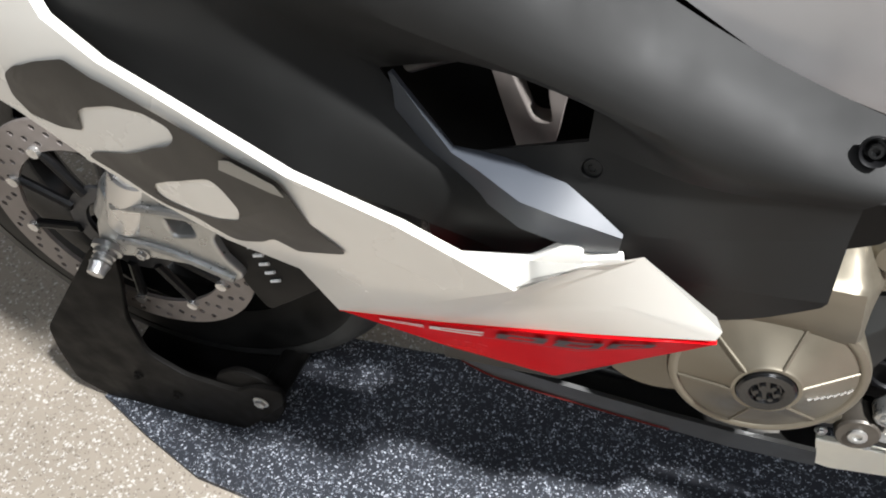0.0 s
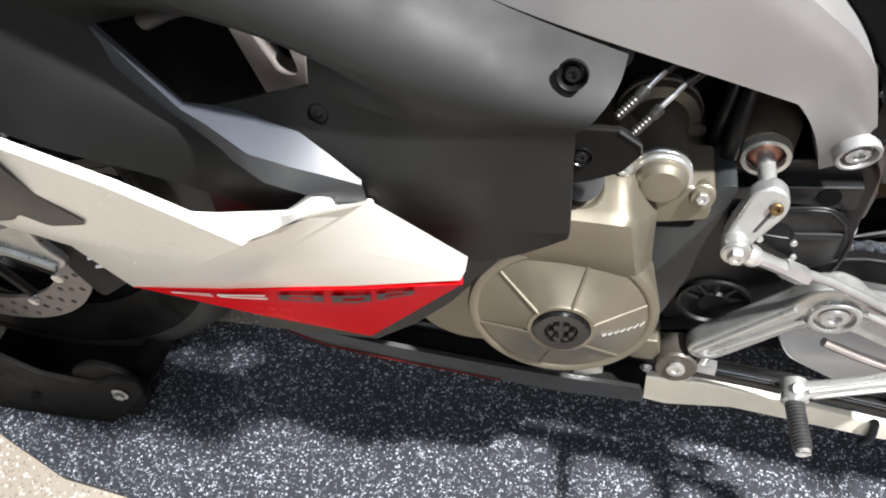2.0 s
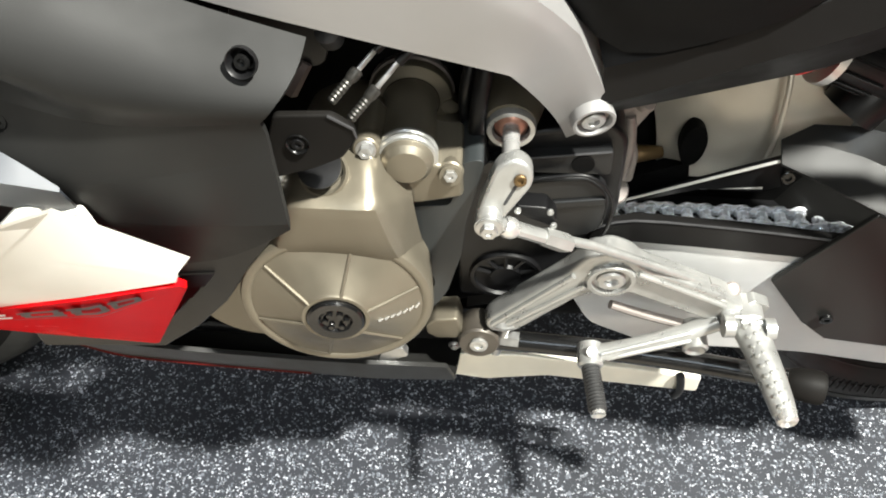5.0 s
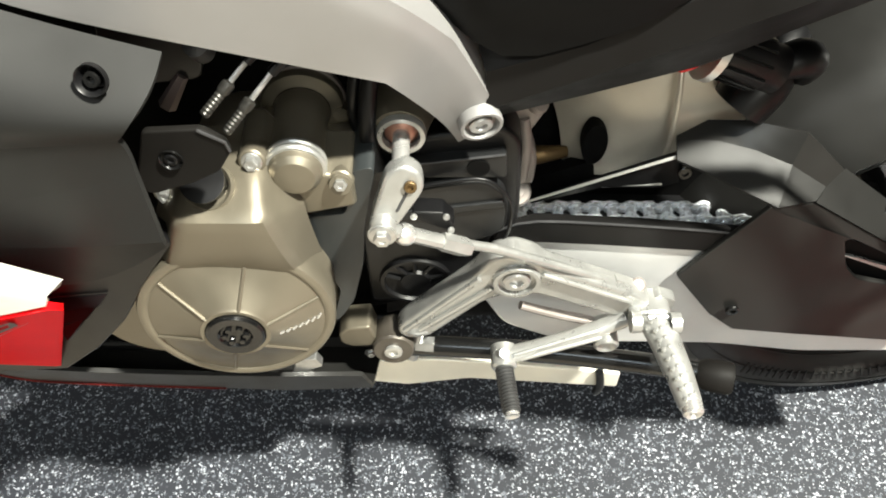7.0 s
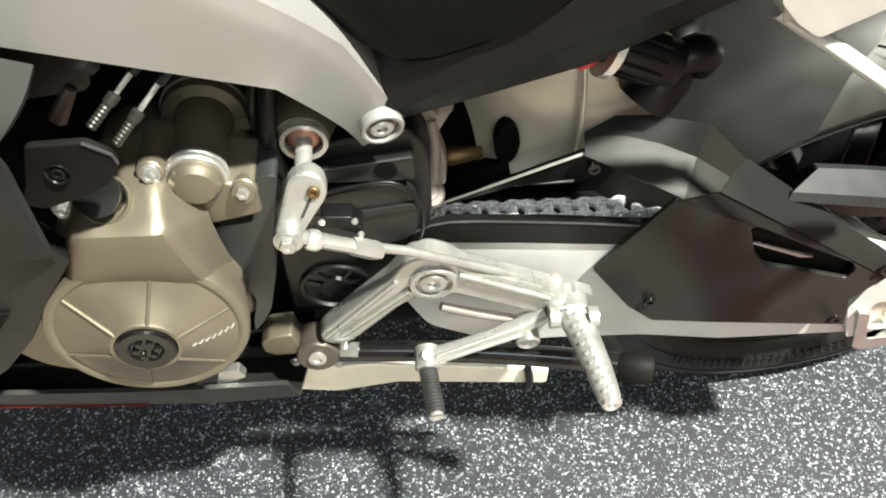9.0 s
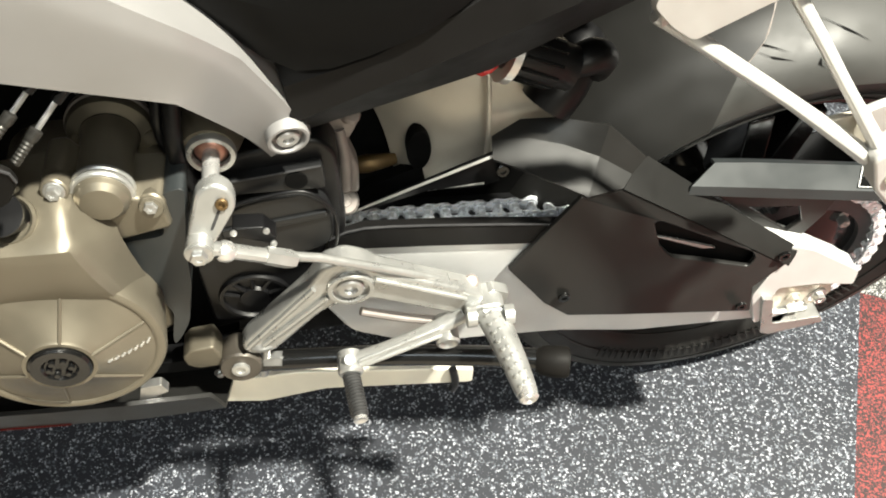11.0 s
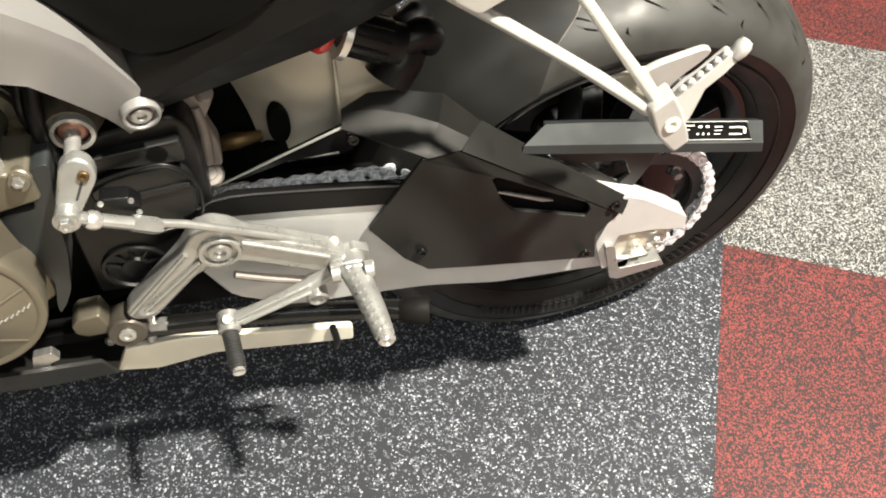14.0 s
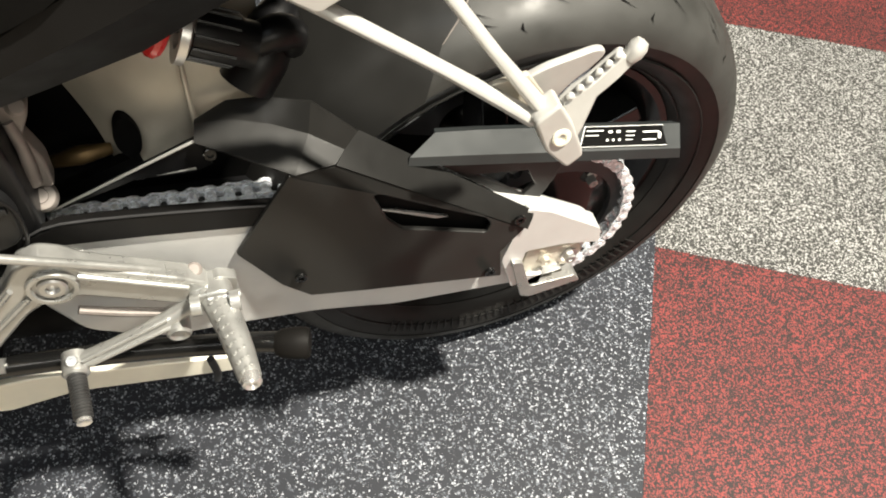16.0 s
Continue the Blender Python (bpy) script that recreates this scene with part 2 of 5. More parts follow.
def circle(cx, cz, r, n=24, squash=1.0, start=0.0):
    return [(cx + r * math.cos(start + 2 * math.pi * i / n), cz + squash * r * math.sin(start + 2 * math.pi * i / n)) for i in range(n)]


def rounded(outline, r=0.006, n=3):
    """An outline with its corners cut round."""
    out = []
    k = len(outline)
    for i in range(k):
        a, b, c = Vector(outline[i - 1][:2]), Vector(outline[i][:2]), Vector(outline[(i + 1) % k][:2])
        ra, rc = min(r, (a - b).length / 2.2), min(r, (c - b).length / 2.2)
        p, q = b + (a - b).normalized() * ra, b + (c - b).normalized() * rc
        for j in range(n + 1):
            s = j / n
            out.append(tuple((1 - s) ** 2 * p + 2 * s * (1 - s) * b + s * s * q))
    return out


def frame_of(way):
    way = Vector(way).normalized()
    side = way.cross(Vector((0, 0, 1)))
    if side.length < 0.05:
        side = way.cross(Vector((1, 0, 0)))
    side.normalize()
    return way, side, side.cross(way)


def tube(points, radius, n=12, smooth=4, closed_ends=True, flat=1.0):
    """A pipe through the points; radius may be a list, one for each point. flat: its height against its width."""
    pts = [Vector(p) for p in points]
    rad = list(radius) if isinstance(radius, (list, tuple)) else [radius] * len(pts)
    if smooth and len(pts) > 2:
        fine, fr = [], []
        for i in range(len(pts) - 1):
            a, b = pts[max(i - 1, 0)], pts[i]
            c, d = pts[i + 1], pts[min(i + 2, len(pts) - 1)]
            for j in range(smooth):
                s = j / smooth
                fine.append(0.5 * (2 * b + (c - a) * s + (2 * a - 5 * b + 4 * c - d) * s * s + (3 * b - a - 3 * c + d) * s**3))
                fr.append(rad[i] + (rad[i + 1] - rad[i]) * s)
        pts, rad = fine + [pts[-1]], fr + [rad[-1]]
    bm = bmesh.new()
    rings = []
    side = None
    for i, p in enumerate(pts):
        way = (pts[min(i + 1, len(pts) - 1)] - pts[max(i - 1, 0)]).normalized()
        if side is None:
            _, side, up = frame_of(way)
        else:
            side = (side - way * side.dot(way)).normalized()
            up = side.cross(way)
        rings.append([bm.verts.new(p + rad[i] * (math.cos(2 * math.pi * k / n) * side + flat * math.sin(2 * math.pi * k / n) * up)) for k in range(n)])
    for a, b in zip(rings, rings[1:]):
        for k in range(n):
            bm.faces.new((a[k], a[(k + 1) % n], b[(k + 1) % n], b[k]))
    if closed_ends:
        bm.faces.new(rings[0][::-1])
        bm.faces.new(rings[-1])
    return bm


def lathe(profile, centre, axis=(0, -1, 0), n=48, closed=False):
    """A turned piece: profile of (distance along the axis, radius)."""
    way, side, up = frame_of(axis)
    centre = Vector(centre)
    bm = bmesh.new()
    rings = []
    for d, r in profile:
        if r < 1e-6:
            rings.append([bm.verts.new(centre + way * d)])
        else:
            rings.append([bm.verts.new(centre + way * d + r * (math.cos(2 * math.pi * k / n) * side + math.sin(2 * math.pi * k / n) * up)) for k in range(n)])
    pairs = list(zip(rings, rings[1:])) + ([(rings[-1], rings[0])] if closed else [])
    for a, b in pairs:
        for k in range(n):
            q = [a[k % len(a)], a[(k + 1) % len(a)], b[(k + 1) % len(b)], b[k % len(b)]]
            q = list(dict.fromkeys(q))
            if len(q) > 2:
                bm.faces.new(q)
    return bm


def bolt(place, axis, r, parent, mat=None, height=0.006, hexagon=True, label="", name="bolt"):
    """A flanged screw: washer face and a six-sided head, or a socket head."""
    r2 = r * 0.68
    if hexagon:
        bm = joined(lathe([(0, 0), (0, r), (0.0012, r), (0.0016, r * 0.9), (0.0016, 0)], place, axis, 20),
                    lathe([(0.0014, 0), (0.0014, r2), (height * 0.9, r2), (height, r2 * 0.88), (height, r2 * 0.45), (height * 0.8, r2 * 0.4), (height * 0.8, 0)], place, axis, 6))
    else:
        bm = lathe([(0, 0), (0, r), (height * 0.8, r), (height, r * 0.85), (height, r * 0.5), (height * 0.4, r * 0.45), (height * 0.4, 0)], place, axis, 14)
    return part(name, bm, mat or STEEL, parent, label, sharp=28)


def bar(a, b, w, h, n=4):
    """A straight square bar from a to b."""
    return tube([a, b], [w / 2 * 1.414, w / 2 * 1.414], 4, 0, True, h / w)


def joined(*bms):
    out = bmesh.new()
    for b in bms:
        me = bpy.data.meshes.new("tmp")
        b.to_mesh(me)
        b.free()
        out.from_mesh(me)
        bpy.data.meshes.remove(me)
    return out


def box(x0, x1, y0, y1, z0, z1):
    bm = bmesh.new()
    bmesh.ops.create_cube(bm, size=1.0)
    for v in bm.verts:
        v.co = Vector((x0 + (v.co.x + 0.5) * (x1 - x0), y0 + (v.co.y + 0.5) * (y1 - y0), z0 + (v.co.z + 0.5) * (z1 - z0)))
    return bm


def structure(name, bm, mat, label):
    return tagged(part(name, bm, mat, None), label, name.split("_")[0], kind="structure")


# ---- the hall ----
AX, AY = Vector((0.885, -0.466, 0)), Vector((0.466, 0.885, 0))
TILE = 0.615
CORNER = Vector((0.296, 0.055, 0))


def floor_patch(d0, d1, n0, n1, z=0.0):
    bm = bmesh.new()
    vs = [bm.verts.new(CORNER + AX * d * TILE + AY * m * TILE + Vector((0, 0, z))) for d, m in ((d0, n0), (d1, n0), (d1, n1), (d0, n1))]
    top = bm.faces.new(vs)
    got = bmesh.ops.extrude_face_region(bm, geom=[top])
    for v in [g for g in got["geom"] if isinstance(g, bmesh.types.BMVert)]:
        v.co.z -= 0.02
    return bm


def flat_floor(outline, z):
    bm = bmesh.new()
    vs = [bm.verts.new((x, y, z)) for x, y in outline]
    rim = [bm.edges.new((vs[i], vs[i - 1])) for i in range(len(vs))]
    bmesh.ops.triangle_fill(bm, use_beauty=True, edges=rim)
    got = bmesh.ops.extrude_face_region(bm, geom=list(bm.faces))
    for v in [g for g in got["geom"] if isinstance(g, bmesh.types.BMVert)]:
        v.co.z -= 0.012
    return bm


def on_grid(d, m):
    p = CORNER + AX * d * TILE + AY * m * TILE
    return (p.x, p.y)


structure("floor_cream", flat_floor([(-9, -4), (6, -4), (6, 7), (-9, 7)], -0.014), FLOOR_CREAM, "cream speckled rubber floor round the motorcycle")
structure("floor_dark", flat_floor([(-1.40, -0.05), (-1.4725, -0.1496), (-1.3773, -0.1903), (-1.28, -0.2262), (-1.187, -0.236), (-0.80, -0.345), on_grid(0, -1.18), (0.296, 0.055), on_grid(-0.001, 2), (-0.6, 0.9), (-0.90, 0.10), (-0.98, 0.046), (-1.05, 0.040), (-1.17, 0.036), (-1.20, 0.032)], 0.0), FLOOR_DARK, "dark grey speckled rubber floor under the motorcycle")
structure("floor_red", floor_patch(0.0006, 4, -2, -0.0006), FLOOR_RED, "red and black speckled rubber floor tiles")
structure("floor_pale", floor_patch(0.0006, 4, 0.0006, 1.0), FLOOR_PALE, "pale speckled rubber floor tiles")
structure("floor_red_far", floor_patch(0.0006, 4, 1.0012, 4), FLOOR_RED, "red speckled rubber floor beyond the pale tiles")
# Unseen walls and ceiling, added; dark ones limit reflections, the south one bounces light
structure("wall_north", box(-9, 6, 7, 7.2, 0, 4), WALLPAINT, "unseen plain dark grey wall closing the hall")
structure("wall_south", box(-9, 6, -4.2, -4, 0, 4), BOUNCEWALL, "unseen hall wall in a lighter grey that bounces light to the near side")
structure("wall_east", box(6, 6.2, -4.2, 7.2, 0, 4), WALLPAINT, "unseen plain dark grey wall closing the hall")
structure("wall_west", box(-9.2, -9, -4.2, 7.2, 0, 4), WALLPAINT, "unseen plain dark grey wall closing the hall")
structure("ceiling", box(-9.2, 6.2, -4.2, 7.2, 4, 4.2), CEILPAINT, "unseen plain dark ceiling closing the hall")

# ---- motorcycle: body ----
bike = thing("motorcycle", (-0.69, 0, 0), "white, red and dark grey sports motorcycle held in a wheel stand", "motorcycle")

# Lower white side fairing
LOW = [(-1.32, -0.205, 0.71), (-1.242, -0.23, 0.68), (-1.185, -0.24, 0.661), (-1.133, -0.25, 0.635), (-1.079, -0.26, 0.615), (-1.023, -0.27, 0.601), (-0.973, -0.27, 0.585), (-0.9685, -0.2588, 0.5452), (-0.965, -0.25, 0.514), (-0.875, -0.27, 0.557), (-0.773, -0.29, 0.606), (-0.706, -0.3, 0.637)]
TOP = [(-1.16, -0.24, 0.92), (-1.11, -0.26, 0.81), (-1.092, -0.27, 0.764), (-1.052, -0.285, 0.749), (-1.005, -0.3, 0.742), (-0.933, -0.315, 0.718), (-0.871, -0.325, 0.707), (-0.838, -0.325, 0.6891), (-0.812, -0.325, 0.675), (-0.78, -0.31, 0.682), (-0.751, -0.3, 0.686), (-0.706, -0.3, 0.64)]
INNER = [(-1.16, -0.236, 0.918), (-1.109, -0.2575, 0.808), (-1.091, -0.2675, 0.762), (-1.051, -0.2825, 0.747), (-1.004, -0.2975, 0.74), (-0.932, -0.3125, 0.716), (-0.87, -0.3225, 0.705), (-0.837, -0.3225, 0.6871), (-0.813, -0.282, 0.641), (-0.783, -0.283, 0.648), (-0.757, -0.29, 0.664), (-0.708, -0.286, 0.628)]
mid = [tuple((Vector(a) * 0.5 + Vector(b) * 0.5) + Vector((0, -0.006 if a[0] < -1.0 else -0.001, 0))) for a, b in zip(LOW, TOP)]
white = part("side_fairing", sheet([LOW, mid, TOP, INNER]), WHITE, bike, "glossy white lower side fairing", sharp=28, solid=0.004, offset=1)
tab = [(-0.8700, 0.6234), (-0.8152, 0.6345), (-0.7960, 0.6530), (-0.7880, 0.6545), (-0.7836, 0.6525), (-0.7842, 0.6440), (-0.7620, 0.6520), (-0.7580, 0.620), (-0.868, 0.600)]
part("fairing_shelf", slab(rounded(tab, 0.003), -0.272, -0.266), WHITE, white, bevel=0.0015)
RLOW = [(-0.965, -0.249, 0.513), (-0.903, -0.215, 0.443), (-0.81, -0.209, 0.419), (-0.713, -0.285, 0.611)]
RTOP = [(-0.965, -0.251, 0.515), (-0.875, -0.271, 0.556), (-0.773, -0.291, 0.605), (-0.706, -0.301, 0.636)]
red = part("lower_panel", sheet([RLOW, RTOP]), RED, bike, "glossy red lower fairing panel", solid=0.004, offset=1)

# Dark satin main fairing with its intake window and ledge
V = [(-1.16, -0.235, 1.03), (-1.04, -0.250, 0.97), (-0.95, -0.250, 0.92), (-0.89, -0.242, 0.88), (-0.83, -0.23, 0.835), (-0.785, -0.233, 0.808), (-0.745, -0.235, 0.784), (-0.69, -0.235, 0.756), (-0.634, -0.235, 0.736)]
T2 = [(-1.16, -0.235, 0.96), (-1.04, -0.255, 0.92), (-0.95, -0.262, 0.875), (-0.89, -0.265, 0.838), (-0.83, -0.268, 0.808), (-0.785, -0.268, 0.786), (-0.745, -0.266, 0.766), (-0.69, -0.260, 0.742), (-0.636, -0.252, 0.730)]
U = [(-1.15, -0.250, 0.89), (-1.03, -0.275, 0.86), (-0.95, -0.282, 0.822), (-0.89, -0.282, 0.79), (-0.84, -0.284, 0.776), (-0.79, -0.284, 0.760), (-0.745, -0.280, 0.742), (-0.70, -0.275, 0.729), (-0.645, -0.267, 0.723)]
W = [(-1.14, -0.255, 0.85), (-1.03, -0.268, 0.82), (-0.945, -0.262, 0.775), (-0.904, -0.246, 0.741), (-0.847, -0.248, 0.757), (-0.786, -0.252, 0.749), (-0.742, -0.274, 0.722), (-0.70, -0.272, 0.718), (-0.650, -0.268, 0.717)]
X = [(-1.13, -0.257, 0.82), (-1.025, -0.266, 0.79), (-0.945, -0.258, 0.755), (-0.887, -0.248, 0.711), (-0.862, -0.250, 0.692), (-0.788, -0.258, 0.721), (-0.735, -0.268, 0.709), (-0.695, -0.268, 0.710), (-0.655, -0.266, 0.711)]
Y = [(-1.125, -0.257, 0.80), (-1.025, -0.266, 0.77), (-0.945, -0.260, 0.738), (-0.886, -0.252, 0.703), (-0.862, -0.254, 0.684), (-0.796, -0.264, 0.694), (-0.750, -0.269, 0.690), (-0.702, -0.267, 0.693), (-0.6540, -0.263, 0.701)]
Z = [(-1.12, -0.257, 0.785), (-1.02, -0.267, 0.755), (-0.945, -0.264, 0.722), (-0.886, -0.260, 0.694), (-0.862, -0.262, 0.674), (-0.806, -0.266, 0.674), (-0.763, -0.270, 0.666), (-0.711, -0.265, 0.673), (-0.6545, -0.265, 0.687)]
Z2 = [(-1.115, -0.257, 0.765), (-1.025, -0.268, 0.735), (-0.95, -0.270, 0.700), (-0.895, -0.262, 0.672), (-0.867, -0.262, 0.655), (-0.815, -0.258, 0.640), (-0.766, -0.260, 0.630), (-0.705, -0.268, 0.636), (-0.6530, -0.2715, 0.6445)]
B = [(-1.11, -0.257, 0.745), (-1.03, -0.270, 0.715), (-0.96, -0.278, 0.680), (-0.91, -0.262, 0.652), (-0.877, -0.256, 0.632), (-0.82, -0.250, 0.608), (-0.77, -0.250, 0.577), (-0.6990, -0.266, 0.600), (-0.6540, -0.268, 0.636)]
main = part("main_fairing", sheet([V, T2, U, W, X, Y, Z, Z2, B], skip={(3, 3), (3, 4)}, crease=[(3, 3, 0.9), (3, 4, 0.9), (4, 3, 1.0), (4, 4, 1.0), (3, 3, 0.9, 1), (3, 5, 0.9, 1)] + [(r, 8, 1.0, 1) for r in range(8)] + [(r, c, 1.0) for r in (4, 6, 7) for c in (6, 7)] + [(4, 5, 1.0), (6, 5, 0.6)], corners=[(r, c) for r in (3, 4) for c in (3, 4, 5)]), SATIN, bike, "dark satin grey main side fairing with an intake opening", sharp=60, solid=0.004, offset=1, subdiv=2)

# bevelled lip along the lower edge of the opening, running out into a ledge whose colour carries the light on it
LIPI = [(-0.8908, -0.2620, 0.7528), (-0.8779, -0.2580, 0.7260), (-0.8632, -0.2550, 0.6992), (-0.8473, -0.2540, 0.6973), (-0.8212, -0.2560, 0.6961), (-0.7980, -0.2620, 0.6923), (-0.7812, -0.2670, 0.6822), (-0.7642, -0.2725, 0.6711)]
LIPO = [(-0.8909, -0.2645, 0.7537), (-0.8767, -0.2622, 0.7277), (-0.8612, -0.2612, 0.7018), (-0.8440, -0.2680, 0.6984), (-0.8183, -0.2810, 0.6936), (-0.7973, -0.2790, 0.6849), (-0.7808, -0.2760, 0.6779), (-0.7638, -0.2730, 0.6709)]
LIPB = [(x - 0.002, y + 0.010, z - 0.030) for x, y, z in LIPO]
part("intake_ledge", sheet([LIPI, LIPO, LIPB]), LIT_LEDGE, main, "satin ledge below the opening, overhead light put into its paler grey", sharp=30, solid=0.002)

# Silver main frame beam
FLOW = [(-0.86, -0.235, 0.86), (-0.738, -0.225, 0.778), (-0.706, -0.22, 0.751), (-0.639, -0.21, 0.722), (-0.592, -0.20, 0.70), (-0.539, -0.19, 0.676), (-0.525, -0.18, 0.654), (-0.5075, -0.154, 0.611), (-0.4990, -0.143, 0.584)]
FTOP = [(-0.75, -0.205, 0.94), (-0.66, -0.205, 0.86), (-0.62, -0.205, 0.82), (-0.585, -0.20, 0.775), (-0.553, -0.195, 0.745), (-0.522, -0.188, 0.72), (-0.502, -0.174, 0.691), (-0.4815, -0.154, 0.638), (-0.4705, -0.144, 0.603)]
fmid = [tuple(Vector(a) * 0.22 + Vector(b) * 0.78 + Vector((0, -0.0025 if a[0] < -0.53 else -0.001, 0))) for a, b in zip(FLOW, FTOP)]
fback = [(x, y + 0.04, z - 0.006) for x, y, z in FLOW]
ftback = [(x, y + 0.05, z + 0.004) for x, y, z in FTOP]
beam = part("frame_beam", sheet([fback, FLOW, fmid, FTOP, ftback], crease=[(r, c, 1.0) for r in (1, 3) for c in range(8)] + [(2, c, 0.4) for c in range(8)], corners=[(1, 5), (3, 6)]), SILVER, bike, "silver painted aluminium frame beam", sharp=75, subdiv=3)
EYE_C, EYE_AX = Vector((-0.4848, -0.1570, 0.6118)), Vector((0.20, -1, -0.20)).normalized()
boss = part("frame_eye", lathe([(-0.034, 0.0118), (-0.010, 0.0139), (0.0, 0.0142), (0.0015, 0.0136), (0.0016, 0.0118), (0.0004, 0.0108), (-0.004, 0.0104), (-0.004, 0.0)], EYE_C, EYE_AX, 40), SILVER, beam)
part("eye_recess", lathe([(0, 0), (0, 0.0102), (0.0006, 0.0102), (0.0006, 0)], EYE_C - EYE_AX * 0.0038, EYE_AX, 24), LINKCAST, boss)
bolt(EYE_C - EYE_AX * 0.0036, EYE_AX, 0.0078, boss, STEEL, 0.0048, False)

# Engine side cover
COVER_C, COVER_AX = Vector((-0.6545, -0.2203, 0.4943)), Vector((0.06, -1.0, 0.10)).normalized()
cover = part("generator_cover", lathe([(-0.07, 0.064), (-0.014, 0.0675), (-0.004, 0.0680), (-0.001, 0.0668), (0.0004, 0.0640), (0.0000, 0.0612), (-0.0010, 0.0600), (0.0118, 0.0250), (0.0136, 0.0235), (0.0136, 0.0208), (0.0110, 0.0200), (0.0110, 0.0)], COVER_C, COVER_AX, 72), BRONZE, bike, "bronze-grey round generator cover", sharp=40)

# Belly pan
PT = [(-0.8985, -0.197, 0.4045), (-0.86, -0.20, 0.405), (-0.80, -0.198, 0.392), (-0.707, -0.19, 0.368), (-0.65, -0.186, 0.357), (-0.584, -0.183, 0.35)]
PB = [(-0.893, -0.190, 0.384), (-0.858, -0.19, 0.366), (-0.79, -0.187, 0.35), (-0.704, -0.184, 0.335), (-0.65, -0.182, 0.325), (-0.577, -0.178, 0.319)]
PI = [(-0.885, -0.11, 0.34), (-0.85, -0.11, 0.325), (-0.79, -0.11, 0.31), (-0.70, -0.11, 0.30), (-0.65, -0.11, 0.295), (-0.57, -0.11, 0.29)]
pan = part("belly_pan", sheet([PT, PB, PI]), COVER, bike, "dark grey belly pan with a red lower edge", sharp=30, solid=0.004)

# Swingarm and its guard
SW = [(-0.47, 0.44), (-0.446, 0.472), (-0.386, 0.466), (-0.30, 0.455), (-0.10, 0.43), (-0.055, 0.412), (0.026, 0.362), (0.03, 0.336), (0.0, 0.285), (-0.042, 0.280), (-0.176, 0.285), (-0.256, 0.302), (-0.31, 0.306), (-0.40, 0.310), (-0.46, 0.345), (-0.485, 0.40)]
arm = part("swingarm", slab(rounded(SW, 0.012), -0.135, -0.112), ARMALLOY, bike, "bare cast aluminium swingarm", bevel=0.005)
GO = [(-0.2700, 0.5110, 0.0055), (-0.2318, 0.5007, 0.0190), (-0.1498, 0.4524, 0.0080), (-0.0559, 0.3895, 0.0040), (-0.0765, 0.3570, 0.0050), (-0.0770, 0.3335, -0.0070), (-0.2131, 0.3562, -0.0080), (-0.2638, 0.3655, -0.0080), (-0.2875, 0.3840, -0.0040), (-0.3205, 0.4235, 0.0080)]
SLOT = rounded([(-0.2051, 0.4765), (-0.1998, 0.4784), (-0.1369, 0.4409), (-0.1008, 0.4209), (-0.0946, 0.4108), (-0.0978, 0.3993), (-0.1479, 0.4174), (-0.1785, 0.4273), (-0.1918, 0.4436)], 0.004)
guard = part("swingarm_guard", slab(GO, -0.150, -0.145, [SLOT]), COVER, bike, "dark plastic swingarm and chain guard with a slot", sharp=20, bevel=0.0015)

# Wheels
REAR_TYRE = [(0.055, 0.213), (0.068, 0.222), (0.082, 0.240), (0.0895, 0.262), (0.088, 0.274), (0.078, 0.290), (0.060, 0.3025), (0.040, 0.310), (0.020, 0.314), (0.0, 0.315)]
TYRE = [(0.045, 0.205), (0.058, 0.209), (0.078, 0.232), (0.088, 0.270), (0.086, 0.285), (0.070, 0.300), (0.045, 0.3105), (0.0, 0.315)]


def tyre_profile(half, k=1.0, w=1.0):
    pts = [(-d * w, r * k) for d, r in half]
    return pts + [(d * w, r * k) for d, r in reversed(half[:-1])]


def wheel(name, centre, k, w, label, half=TYRE):
    hub = part(name, lathe([(-0.05, 0.02), (-0.05, 0.035), (0.05, 0.035), (0.05, 0.02)], centre, (0, -1, 0), 24), RIM, bike, label)
    wide = max(range(len(half)), key=lambda i: half[i][0])
    part("tread", lathe(tyre_profile(half[wide:], k, w), centre, (0, -1, 0), 96), TREAD, hub, "scrubbed tyre tread, greyer for the light from above put into its colour", sharp=60)
    for side in (-1, 1):
        part("sidewall", lathe([(side * (d * w - 0.001 * (i == wide)), r * k) for i, (d, r) in enumerate(half[:wide + 1])], centre, (0, -1, 0), 96), RUBBER, hub, "black tyre sidewall", sharp=60)
    rim = [(-0.060, 0.206), (-0.060, 0.214), (-0.05, 0.214), (-0.048, 0.206), (-0.03, 0.19), (0.03, 0.19), (0.048, 0.206), (0.05, 0.214), (0.060, 0.214), (0.060, 0.206), (0.052, 0.196), (0.03, 0.18), (-0.03, 0.18), (-0.052, 0.196)]
    part("rim", lathe([(d * w, r * k) for d, r in rim], centre, (0, -1, 0), 80, closed=True), RIM, hub, "gloss black wheel rim")
    return hub


RK, RW = 0.936, 1.049
rear = wheel("rear_wheel", (-0.0333, 0.031, 0.305), RK, RW, "black cast rear wheel", REAR_TYRE)
rear.rotation_euler = (0.0713, 0.0, 0.0629)
front = wheel("front_wheel", (-1.330, 0.000, 0.337), 1.03, 0.64, "black cast front wheel")


# Decals laid on the white fairing: outlines in steps along it and across it
def on_white(u, v, lift):
    i = min(int(u), len(LOW) - 2)
    s = u - i
    low, half, top = [Vector(r[i]) * (1 - s) + Vector(r[i + 1]) * s for r in (LOW, mid, TOP)]
    p = low.lerp(half, v * 2) if v < 0.5 else half.lerp(top, v * 2 - 1)
    return p + Vector((0, -1, 0.35)).normalized() * lift


